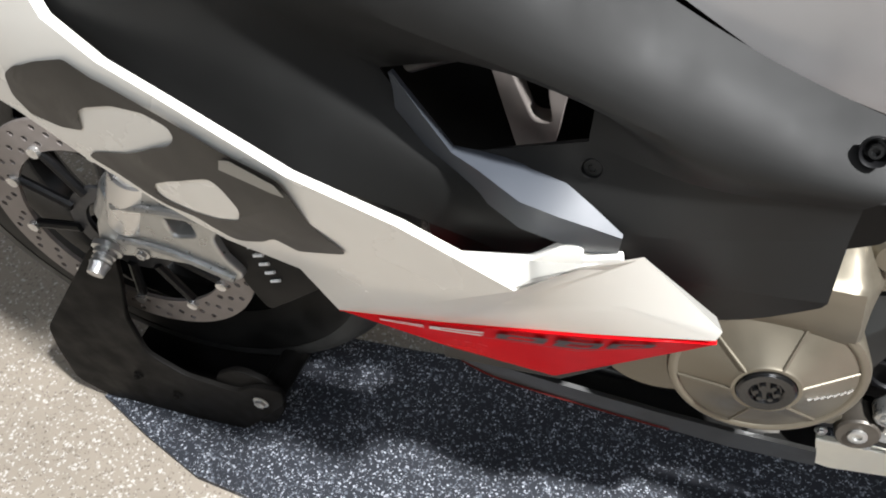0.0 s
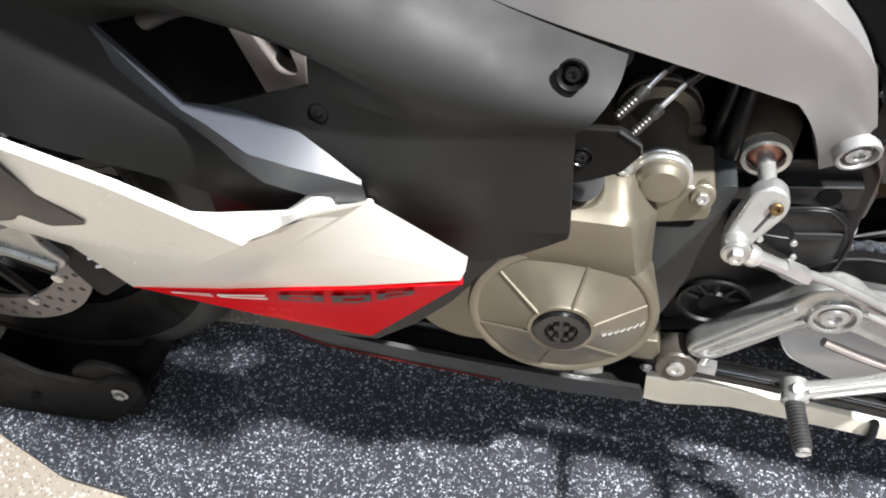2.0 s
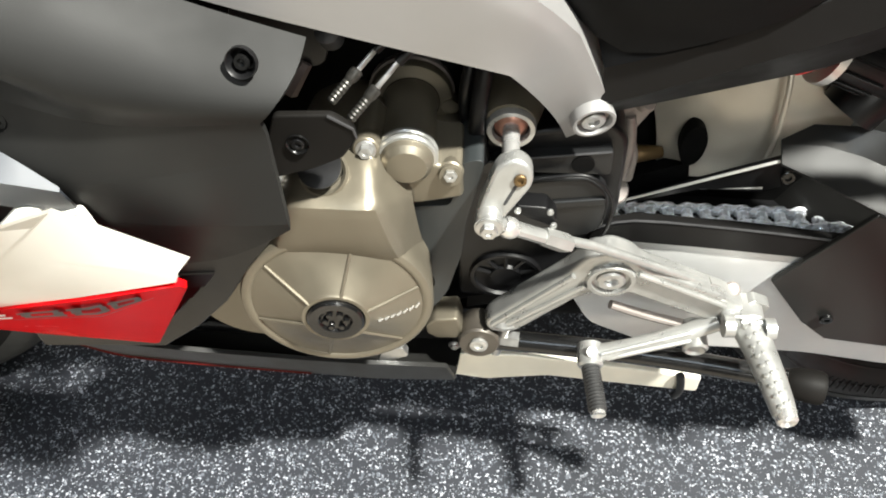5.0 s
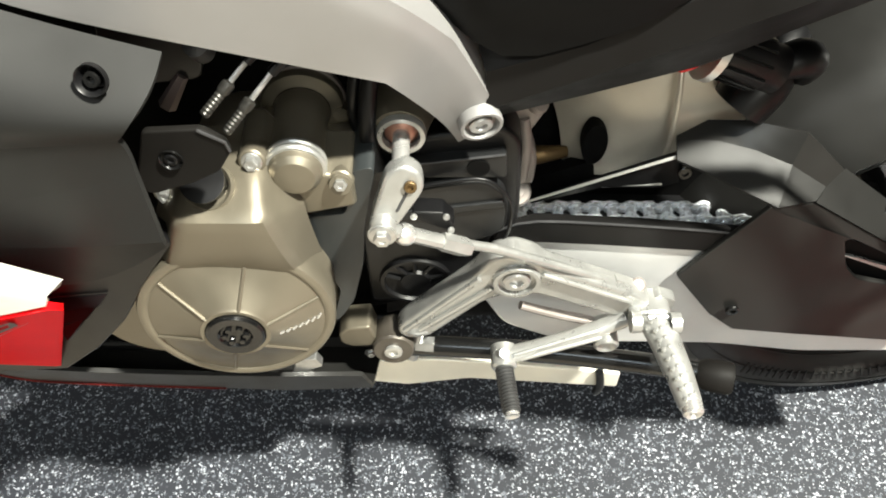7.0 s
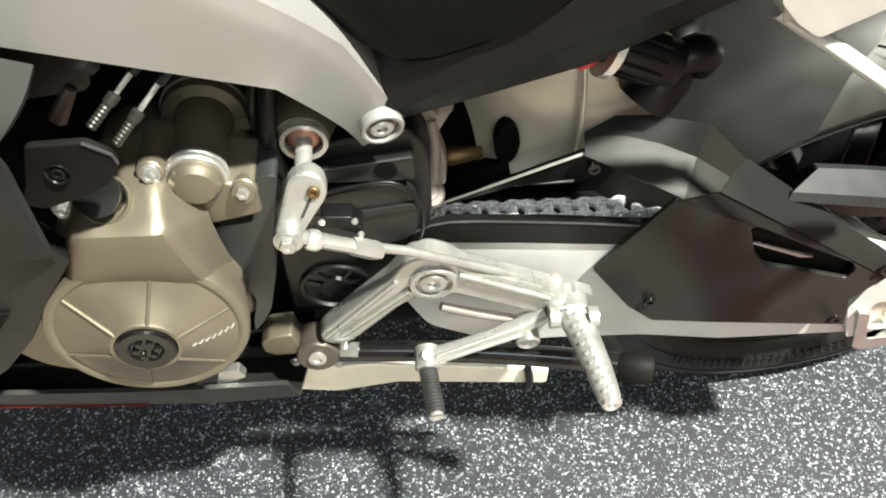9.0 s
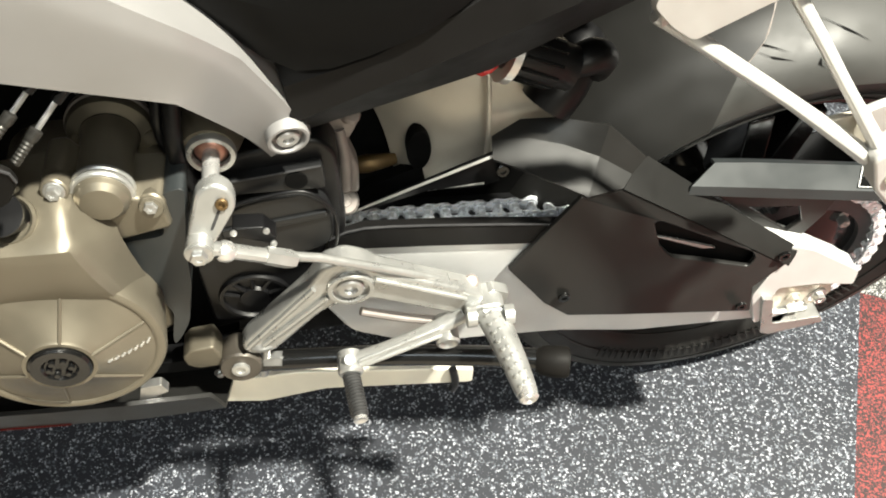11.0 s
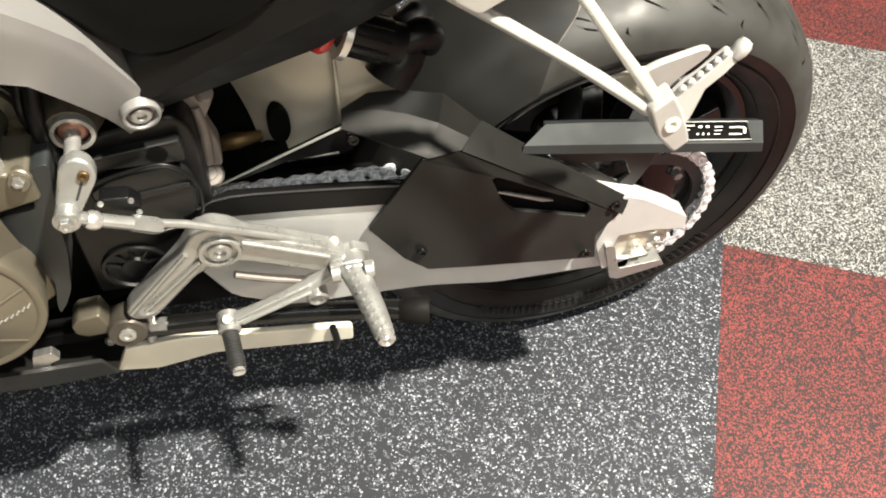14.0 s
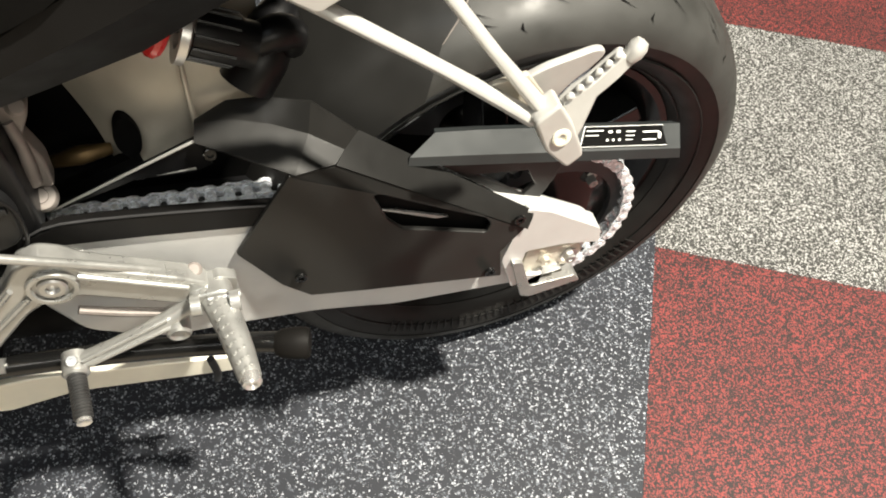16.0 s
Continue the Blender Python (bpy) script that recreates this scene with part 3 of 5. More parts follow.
def decal(name, outline, mat, parent, lift=0.0062, holes=(), surface=on_white, cuts=3):
    bm = bmesh.new()
    edges = []
    for loop in (outline, *holes):
        vs = [bm.verts.new((p[0], p[1], 0)) for p in loop]
        edges += [bm.edges.new((vs[i], vs[(i + 1) % len(vs)])) for i in range(len(vs))]
    bmesh.ops.triangle_fill(bm, use_beauty=True, use_dissolve=False, edges=edges)
    bmesh.ops.subdivide_edges(bm, edges=list(bm.edges), cuts=cuts, use_grid_fill=True)
    for v in bm.verts:
        v.co = surface(v.co.x, v.co.y, lift)
    return part(name, bm, mat, parent, sharp=80)


GRAPH = [(1.80, 0.38), (1.90, 0.54), (2.15, 0.71), (2.53, 0.89), (3.18, 0.93), (3.70, 0.94), (4.12, 0.95), (4.53, 0.95), (4.98, 0.99), (5.18, 0.89), (5.50, 0.73), (6.08, 0.55), (5.73, 0.31), (5.38, 0.38), (5.35, 0.24), (5.15, 0.09), (4.85, 0.09), (4.53, 0.11), (4.20, 0.045), (3.88, 0.05), (3.43, 0.08), (3.18, 0.07), (3.05, 0.08), (3.15, 0.21), (3.48, 0.40), (3.83, 0.58), (4.12, 0.75), (4.17, 0.84), (4.10, 0.90), (3.78, 0.89), (3.33, 0.80), (2.98, 0.66), (2.88, 0.57), (2.95, 0.51), (3.00, 0.42), (2.65, 0.23), (2.23, 0.10), (1.95, 0.19)]
HOLE = [(4.00, 0.27), (4.23, 0.48), (4.53, 0.69), (4.65, 0.67), (4.90, 0.57), (4.95, 0.45), (4.78, 0.29), (4.53, 0.19), (4.20, 0.13), (4.03, 0.15)]
decal("graphic", rounded(GRAPH, 0.06), GRAPHITE, white, 0.0062, [rounded(HOLE, 0.06)])
decal("graphic_bar", [(4.55, 0.90), (4.62, 0.94), (4.98, 0.96), (5.12, 0.90), (5.00, 0.89), (4.58, 0.83)], material("grey_decal", (0.27, 0.26, 0.23), 0.4), white, 0.0078)


def on_red(u, v, lift):
    i = min(int(u), len(RLOW) - 2)
    s = u - i
    low, top = [Vector(r[i]) * (1 - s) + Vector(r[i + 1]) * s for r in (RLOW, RTOP)]
    return low.lerp(top, v) + Vector((0, -1, -0.2)).normalized() * lift


BLACKPRINT = material("black_lettering", (0.03, 0.01, 0.01), 0.4)
def stroke(name, u0, u1, v0, v1, mat, lean=0.05):
    decal(name, [(u0, v0), (u1, v0), (u1 + lean * (v1 - v0) / 0.1, v1), (u0 + lean * (v1 - v0) / 0.1, v1)], mat, red, 0.0058, surface=on_red, cuts=1)


# the model lettering as plain slanted bars: two pale signs, then three dark ones
for u0, u1 in ((0.42, 0.84), (0.90, 1.32)):
    stroke("pale_bar", u0, u1, 0.880, 0.925, PALE)
    stroke("pale_bar", u0, u1, 0.800, 0.845, PALE)
    stroke("pale_bar", u0, u0 + 0.10, 0.845, 0.880, PALE)
for u0, u1 in ((1.42, 1.76), (1.82, 2.16), (2.22, 2.58)):
    stroke("letter_bar", u0, u1, 0.890, 0.925, BLACKPRINT)
    stroke("letter_bar", u0, u1, 0.800, 0.835, BLACKPRINT)
    stroke("letter_bar", u0, u0 + 0.08, 0.835, 0.890, BLACKPRINT)
    stroke("letter_bar", u1 - 0.08, u1, 0.835, 0.890, BLACKPRINT)
stroke("letter_line", 1.3, 2.7, 0.765, 0.772, BLACKPRINT)

# Screws in the fairing
def recessed(place, axis, r, parent):
    ring = part("screw_cup", lathe([(-0.004, 0), (-0.004, r * 0.75), (0.002, r), (0.003, r * 1.15), (0.0, r * 1.2)], place, axis, 24), PLASTIC, parent)
    bolt(Vector(place) + Vector(axis).normalized() * -0.003, axis, r * 0.62, ring, RIM, 0.005, False)


recessed((-0.6581, -0.2575, 0.7400), (-0.1, -1, 0.45), 0.0062, main)
recessed((-0.7844, -0.2600, 0.7059), (0, -1, 0.4), 0.0048, main)
# near-black sheet for the shade behind the window, and the bright casting seen through it
part("intake_shade_sheet", sheet([[(-0.99, -0.20, 0.80), (-0.84, -0.17, 0.80), (-0.76, -0.19, 0.80)], [(-0.99, -0.17, 0.70), (-0.84, -0.13, 0.70), (-0.76, -0.15, 0.70)], [(-0.99, -0.20, 0.60), (-0.84, -0.17, 0.60), (-0.76, -0.19, 0.60)]]), SHADE, bike, "near-black sheet inside the fairing, shade put into its colour", solid=0.003)
VEE = [(-0.855, 0.724), (-0.842, 0.719), (-0.829, 0.684), (-0.8165, 0.6835), (-0.8205, 0.711), (-0.807, 0.716), (-0.8150, 0.6660), (-0.8375, 0.6575)]
part("inner_bracket", slab(rounded(VEE, 0.005), -0.206, -0.192), LINKCAST, bike, "pale metal bracket inside the fairing opening", bevel=0.003)
part("duct_hose", tube([(-0.905, -0.20, 0.712), (-0.885, -0.205, 0.724), (-0.86, -0.20, 0.73)], 0.007), GREYMETAL, bike)

# Lower inner fairing with its stepped fins
INN = [(-0.90, 0.42), (-0.90, 0.60), (-0.69, 0.60), (-0.678, 0.575), (-0.70, 0.545), (-0.735, 0.49), (-0.765, 0.455), (-0.80, 0.425)]
inner = part("inner_fairing", slab(INN, -0.218, -0.205), PLASTIC, bike, "matt black inner fairing", bevel=0.002)
for k in range(3):
    part("fin", sheet([[(-0.790 + 0.004 * k, -0.2185, 0.52 - 0.018 * k), (-0.735 - 0.012 * k, -0.2185, 0.525 - 0.014 * k)], [(-0.785 + 0.004 * k, -0.224, 0.513 - 0.018 * k), (-0.742 - 0.012 * k, -0.224, 0.518 - 0.014 * k)]]), PLASTIC, inner, solid=0.002)

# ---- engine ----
# Filler block that hides the floor; its near-black stands for engine-bay shade
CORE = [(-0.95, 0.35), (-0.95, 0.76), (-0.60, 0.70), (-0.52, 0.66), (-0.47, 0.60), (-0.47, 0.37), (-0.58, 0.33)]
part("engine_shade_core", slab(rounded(CORE, 0.02), -0.105, 0.17), SHADE, bike, "near-black filler block behind the engine parts, shade put into its colour", bevel=0.004)
SIDE = [(-0.745, 0.42), (-0.73, 0.50), (-0.695, 0.545), (-0.672, 0.588), (-0.655, 0.598), (-0.632, 0.600), (-0.612, 0.588), (-0.585, 0.583), (-0.566, 0.578), (-0.577, 0.556), (-0.604, 0.543), (-0.611, 0.528), (-0.592, 0.48), (-0.592, 0.44), (-0.66, 0.40)]
case = part("engine_side_case", slab(rounded(SIDE, 0.008), -0.172, -0.10), BRONZE, bike, "bronze-grey painted engine side casting", bevel=0.006)
HUMP = [[(-0.682, -0.140, 0.592), (-0.668, -0.150, 0.606), (-0.626, -0.150, 0.611), (-0.606, -0.140, 0.592)],
        [(-0.684, -0.172, 0.588), (-0.671, -0.190, 0.601), (-0.624, -0.190, 0.607), (-0.606, -0.172, 0.588)],
        [(-0.688, -0.182, 0.582), (-0.6685, -0.218, 0.5965), (-0.6185, -0.218, 0.5950), (-0.602, -0.184, 0.570)],
        [(-0.703, -0.188, 0.545), (-0.6830, -0.2170, 0.5580), (-0.6110, -0.2170, 0.5570), (-0.6010, -0.182, 0.540)],
        [(-0.716, -0.188, 0.500), (-0.7000, -0.2040, 0.5180), (-0.6040, -0.2040, 0.5180), (-0.5970, -0.178, 0.500)]]
part("case_hump", sheet(HUMP, crease=[(2, c, 0.72) for c in range(3)] + [(1, c, 0.5) for c in range(3)] + [(r, c, 0.6, 1) for r in range(4) for c in (1, 2)]), BRONZE, case, sharp=70, solid=0.003, subdiv=3)
_, CU, CV = frame_of(COVER_AX)
CU = -CU


def on_cover(r, degrees, lift=0.0):
    """A point on the coned face of the generator cover."""
    d = 0.0118 - 0.0128 * (r - 0.025) / 0.035
    return COVER_C + COVER_AX * (d + lift) + r * (math.cos(radians(degrees)) * CU + math.sin(radians(degrees)) * CV)


for a in (15, 74, 137, 194, 257, 315):
    part("rib", tube([on_cover(0.0225, a, 0.0002), on_cover(0.0600, a, 0.0002)], [0.0014, 0.0012], 8, 0), BRONZE, cover)
cap = part("centre_cap", lathe([(0, 0.0), (0, 0.0200), (0.004, 0.0200), (0.0056, 0.0185), (0.0050, 0.0120), (0.0030, 0.0100), (0.0030, 0.0)], COVER_C + COVER_AX * 0.0110, COVER_AX, 40), RIM, cover, "gloss black centre cap")
for k in range(6):
    a = radians(60 * k)
    part("cap_lug", lathe([(0, 0), (0, 0.0024), (0.003, 0.002), (0.003, 0)], COVER_C + COVER_AX * 0.0138 + 0.0072 * (math.cos(a) * CU + math.sin(a) * CV), COVER_AX, 8), RIM, cap)
# raised maker's mark on the cover as plain dashes
for k in range(7):
    p = on_cover(0.030 + 0.0042 * k, -14 + 1.6 * k, 0.0006)
    q = on_cover(0.0325 + 0.0042 * k, -10 + 1.6 * k, 0.0006)
    part("mark_dash", tube([p, q], 0.0009, 6, 0), MILLED, cover)
# second lower flange in front of the generator
part("front_flange", lathe([(-0.02, 0.05), (0.0, 0.052), (0.004, 0.05), (0.004, 0.0)], (-0.725, -0.188, 0.455), (0, -1, 0), 40), BRONZE, case)
for p, ax in [((-0.6255, -0.184, 0.612), (0, -1, 0.3)), ((-0.574, -0.182, 0.590), (0, -1, 0.3)), ((-0.682, -0.190, 0.592), (0, -1, 0.2)), ((-0.700, -0.180, 0.548), (0, -1, 0.1)), ((-0.722, -0.178, 0.508), (0, -1, 0.1)), ((-0.745, -0.178, 0.435), (0, -1, 0)), ((-0.74, -0.176, 0.400), (0, -1, 0))]:
    stub = part("bolt_boss", lathe([(-0.03, 0.0085), (0.0, 0.0085), (0.001, 0.0075), (0.001, 0)], p, ax, 16), BRONZE, case)
    bolt(p, ax, 0.0066, stub, STEEL, 0.006)
# cylindrical housing with its flange and collar
CAN_C, CAN_AX = Vector((-0.6035, -0.112, 0.5960)), Vector((0.035, -1.0, 0.06)).normalized()
can = part("pump_housing", lathe([(-0.02, 0.0), (-0.02, 0.0275), (0.006, 0.0280), (0.0085, 0.0270), (0.0090, 0.0245), (0.0105, 0.0195), (0.014, 0.0178), (0.055, 0.0172), (0.069, 0.0172), (0.0735, 0.0160), (0.0770, 0.0125), (0.0780, 0.0)], CAN_C, CAN_AX, 48), BRONZE, bike, "bronze-grey cylindrical pump housing", sharp=30)
part("flange_seam", lathe([(-0.004, 0.0290), (0.0015, 0.0296), (0.0030, 0.0284), (-0.004, 0.0270)], CAN_C, CAN_AX, 48, closed=True), LINKCAST, can)
part("flange_ear", slab(circle(-0.577, 0.5905, 0.006, 14), -0.122, -0.112), BRONZE, can)
part("flange_clip", lathe([(0.0100, 0.0180), (0.0100, 0.0193), (0.0115, 0.0193), (0.0115, 0.0180)], CAN_C, CAN_AX, 40, closed=True), RIM, can)
for d in (0.060, 0.0655):
    part("collar_ring", lathe([(d, 0.0165), (d, 0.0188), (d + 0.001, 0.0196), (d + 0.0028, 0.0196), (d + 0.004, 0.0186), (d + 0.004, 0.0165)], CAN_C, CAN_AX, 44, closed=True), ALLOY, can, "bright collar ring")
for x, z in ((-0.6255, 0.612), (-0.574, 0.590)):
    part("housing_pillar", lathe([(0, 0), (0, 0.0078), (0.064, 0.0080), (0.066, 0.0072), (0.066, 0)], (x, -0.122, z - 0.019), (0, -1, 0.3), 18), BRONZE, can)
part("housing_saddle", slab(rounded([(-0.634, 0.580), (-0.634, 0.616), (-0.6215, 0.617), (-0.616, 0.606), (-0.590, 0.604), (-0.583, 0.596), (-0.5665, 0.596), (-0.566, 0.566), (-0.60, 0.558)], 0.004), -0.182, -0.140), BRONZE, can, bevel=0.004)
part("oil_filler", lathe([(0, 0), (0, 0.011), (0.012, 0.0115), (0.016, 0.0135), (0.019, 0.0135), (0.02, 0.0)], (-0.650, -0.196, 0.606), (0, -0.6, 0.8), 24), PLASTIC, case, "black plastic plug")
part("filler_ring", lathe([(-0.004, 0.0145), (0.004, 0.0155), (0.006, 0.014), (0.004, 0.012)], (-0.650, -0.198, 0.605), (0, -0.6, 0.8), 24), BRONZE, case)

# black cable plate, clutch cables and clutter behind the frame
bracket_plate = part("cable_plate", slab(rounded([(-0.6800, 0.640), (-0.6721, 0.6531), (-0.6616, 0.6819), (-0.6311, 0.6829), (-0.6206, 0.6740), (-0.6191, 0.6664), (-0.6284, 0.6518), (-0.6461, 0.6425), (-0.6684, 0.6349)], 0.003), -0.230, -0.225), STAND, bike, "black plastic cable bracket", bevel=0.0015)
part("plate_edge", tube([(-0.6330, -0.2300, 0.6825), (-0.6206, -0.2300, 0.6735), (-0.6195, -0.2300, 0.6670)], 0.0009, 6, 0), GREYMETAL, bracket_plate)
recess = Vector((-0.6515, -0.2300, 0.6625))
part("plate_screw_cup", lathe([(-0.002, 0), (-0.002, 0.0042), (0.001, 0.0056), (0.0016, 0.0062), (0.0, 0.0066)], recess, (0, -1, 0.1), 20), RIM, bracket_plate)
bolt(recess, (0, -1, 0.1), 0.0036, bracket_plate, PLASTIC, 0.0015, False)
for low, high in (((-0.6350, -0.2100, 0.6740), (-0.6114, -0.1900, 0.6927)), ((-0.6259, -0.2100, 0.6614), (-0.5995, -0.1900, 0.6848))):
    low, high = Vector(low), Vector(high)
    way = (high - low).normalized()
    lead = part("cable", tube([high, high + way * 0.03, high + way * 0.07 + Vector((0, 0.03, 0.01))], 0.0030), PLASTIC, bike)
    part("cable_ferrule", lathe([(0, 0.0), (0, 0.0024)] + [(0.0012 * k, 0.0030 if k % 2 else 0.0026) for k in range(1, 14)] + [(0.017, 0.0036), (0.022, 0.0036), (0.023, 0.0020), (0.023, 0.0)], low, way, 14), LEADGREY, lead, "dull metal ribbed cable end")
    part("cable_rod", tube([low + way * 0.022, high + way * 0.004], 0.0016, 8, 0), STEEL, lead, "bright metal cable rod")
part("hose", tube([(-0.555, -0.14, 0.56), (-0.558, -0.15, 0.60), (-0.552, -0.135, 0.645), (-0.54, -0.11, 0.69)], 0.006), PLASTIC, bike, "black rubber hose")
part("hose", tube([(-0.565, -0.13, 0.58), (-0.566, -0.14, 0.62), (-0.556, -0.12, 0.66), (-0.54, -0.09, 0.70)], 0.004), PLASTIC, bike)
part("upper_block", slab(rounded([(-0.70, 0.66), (-0.69, 0.72), (-0.63, 0.72), (-0.645, 0.665)], 0.006), -0.17, -0.12), PLASTIC, bike, "black plastic box behind the fairing", bevel=0.003)
part("pink_connector", tube([(-0.668, -0.175, 0.650), (-0.655, -0.170, 0.668)], [0.0055, 0.0035], 6, 0), material("faded_pink_plastic", (0.06, 0.045, 0.042), 0.5), bike)
part("frame_lug", lathe([(-0.01, 0.0), (-0.01, 0.007), (0.004, 0.007), (0.006, 0.004), (0.006, 0)], (-0.636, -0.185, 0.700), (0, -0.6, 0.8), 18), GREYMETAL, bike)
part("throttle_body", lathe([(-0.03, 0.0), (-0.03, 0.022), (0.02, 0.022), (0.02, 0.0)], (-0.64, -0.13, 0.70), (0.2, -0.6, 0.7), 24), GREYMETAL, bike)

# Side casting between the engine and the sprocket cover
MOUNT = [(-0.5562, 0.5980), (-0.5673, 0.5946), (-0.5752, 0.5539), (-0.6001, 0.5514), (-0.6090, 0.5448), (-0.6094, 0.5308), (-0.5964, 0.4951), (-0.5889, 0.4645), (-0.5966, 0.4341), (-0.5976, 0.4219), (-0.5892, 0.4335), (-0.5799, 0.4524), (-0.5686, 0.4986), (-0.5643, 0.5370), (-0.5523, 0.5952)]
part("casting_web", slab(rounded(MOUNT, 0.005), -0.178, -0.13), SHIELD, bike, "blue-grey plastic shield beside the engine", bevel=0.004)
SPC = [(-0.575, 0.385), (-0.575, 0.555), (-0.555, 0.575), (-0.468, 0.590), (-0.455, 0.575), (-0.453, 0.50), (-0.458, 0.465), (-0.475, 0.43), (-0.50, 0.40), (-0.52, 0.385)]
sprc = part("sprocket_cover", slab(rounded(SPC, 0.008), -0.135, -0.10), PLASTIC, bike, "black plastic front sprocket cover", bevel=0.004)
step = part("cover_step", slab(rounded([(-0.545, 0.530), (-0.527, 0.541), (-0.508, 0.546), (-0.481, 0.548), (-0.4665, 0.535), (-0.4628, 0.520), (-0.464, 0.495), (-0.472, 0.486), (-0.50, 0.476), (-0.54, 0.480)], 0.005), -0.146, -0.13), SPROCKET, sprc, bevel=0.003)
part("step_crease", slab([(-0.545, 0.5185), (-0.4665, 0.5290), (-0.4660, 0.5225), (-0.545, 0.5095)], -0.1485, -0.144), SPROCKET, step, bevel=0.0015)
part("cover_rail", slab(rounded([(-0.560, 0.548), (-0.556, 0.560), (-0.527, 0.5645), (-0.466, 0.572), (-0.4655, 0.5485), (-0.528, 0.5500)], 0.003), -0.143, -0.13), SPROCKET, sprc, bevel=0.002)
part("cover_lip", tube([(-0.556, -0.1435, 0.5595), (-0.527, -0.1435, 0.5640), (-0.467, -0.1435, 0.5715)], 0.0009, 6, 0), GREYMETAL, sprc)
# The hole is a disc laid on; its near-black colour is the shade inside
part("cover_hole", lathe([(0, 0), (0, 0.0080), (0.0012, 0.0080), (0.0012, 0)], (-0.4853, -0.1428, 0.5590), (0, -1, 0), 24), SHADE, sprc)
part("round_boss", lathe([(0, 0.030), (0.004, 0.029), (0.004, 0.026), (0.001, 0.025), (0.001, 0.013), (0.004, 0.012), (0.004, 0.0)], (-0.535, -0.135, 0.4185), (0, -1, 0), 36), PLASTIC, sprc)
for k in range(5):
    a = radians(20 + 35 * k)
    part("boss_rib", tube([(-0.535 + 0.013 * math.cos(a), -0.1375, 0.4185 + 0.013 * math.sin(a)), (-0.535 + 0.028 * math.cos(a), -0.1375, 0.4185 + 0.028 * math.sin(a))], 0.0018, 6, 0), PLASTIC, sprc)
part("speed_lead", tube([(-0.545, -0.148, 0.540), (-0.509, -0.148, 0.5500), (-0.481, -0.148, 0.552), (-0.4640, -0.148, 0.533), (-0.4605, -0.148, 0.510), (-0.468, -0.150, 0.485), (-0.50, -0.160, 0.487)], 0.0015), PLASTIC, bike, "thin black sensor lead")

# ---- gear shift ----
seal = part("shift_shaft_seal", lathe([(-0.006, 0.016), (0.0, 0.0165), (0.003, 0.0155), (0.003, 0.0125), (-0.002, 0.012), (-0.002, 0.0)], (-0.536, -0.150, 0.599), (0, -1, 0), 30), ALLOY, bike, "bright ring with a copper-coloured seal")
part("seal_core", lathe([(-0.004, 0.0122), (-0.001, 0.0105), (0.001, 0.007), (0.001, 0.0)], (-0.536, -0.150, 0.599), (0, -1, 0), 24), COPPER, seal, "copper-coloured seal")
part("shaft_end", lathe([(0, 0.0), (0, 0.0058), (0.026, 0.0055), (0.026, 0.0)], (-0.536, -0.150, 0.599), (0, -1, 0), 20), MILLED, seal, "bright shaft end")
part("pump_neck", lathe([(-0.03, 0.025), (0.02, 0.0245), (0.034, 0.020), (0.043, 0.0172), (0.043, 0.0)], (-0.537, -0.105, 0.600), (0, -1, 0), 36), BRONZE, bike, "bronze-grey shaft housing")
LEV = [(-0.545, 0.600), (-0.534, 0.606), (-0.523, 0.600), (-0.521, 0.588), (-0.541, 0.560), (-0.549, 0.556), (-0.557, 0.561), (-0.556, 0.570)]
lever = part("shift_shaft_lever", slab([(x, z, -0.30 * (0.60 - z)) for x, z in rounded(LEV, 0.006)], -0.186, -0.174), ALLOY, bike, "cast alloy shift lever on the gear shaft", bevel=0.0025)
part("lever_slot", slab([(x, z, -0.30 * (0.60 - z)) for x, z in rounded([(-0.5405, 0.574), (-0.531, 0.592), (-0.529, 0.592), (-0.5385, 0.574)], 0.0012)], -0.1868, -0.1855), GREYMETAL, lever)
bolt((-0.530, -0.189, 0.592), (0, -1, 0.3), 0.0042, lever, GOLD, 0.0025, False)
joint = part("lever_joint", lathe([(-0.012, 0), (-0.012, 0.0085), (-0.003, 0.009), (0.0, 0.0075), (0.002, 0.0095), (0.004, 0.0095), (0.004, 0.0)], (-0.549, -0.202, 0.5645), (0, -1, 0.1), 24), ALLOY, lever)
bolt((-0.549, -0.206, 0.565), (0, -1, 0.1), 0.0085, joint, STEEL, 0.006)
sens = part("quickshift_sensor", tube([(-0.545, -0.194, 0.556), (-0.512, -0.186, 0.532)], [0.0060, 0.0060], 10, 0, True, 0.8), ALLOY, bike, "alloy shift rod joint and black sensor")
part("sensor_clevis", lathe([(0, 0.006), (0.003, 0.0075), (0.008, 0.0075), (0.011, 0.006), (0.011, 0)], (-0.540, -0.193, 0.552), (0.75, 0.15, -0.6), 14), MILLED, sens)
part("sensor_body", slab(rounded([(-0.531, 0.544), (-0.531, 0.552), (-0.510, 0.550), (-0.502, 0.538), (-0.507, 0.531)], 0.002), -0.176, -0.162), PLASTIC, sens, bevel=0.0015)
for p in ((-0.530, -0.178, 0.550), (-0.508, -0.178, 0.549), (-0.505, -0.178, 0.535)):
    bolt(p, (0, -1, 0.4), 0.0024, sens, STEEL, 0.002)
part("sensor_sleeve", lathe([(-0.012, 0), (-0.012, 0.0068), (0.006, 0.0072), (0.012, 0.006), (0.012, 0.0)], (-0.502, -0.184, 0.5255), (0.80, 0.16, -0.57), 6), ALLOY, sens, "bright hexagonal sleeve")
rod = part("shift_rod", tube([(-0.502, -0.184, 0.5255), (-0.4750, -0.1760, 0.5104), (-0.3804, -0.1580, 0.4425)], 0.0036, 14, 2), ALLOY, bike, "bright alloy shift rod")
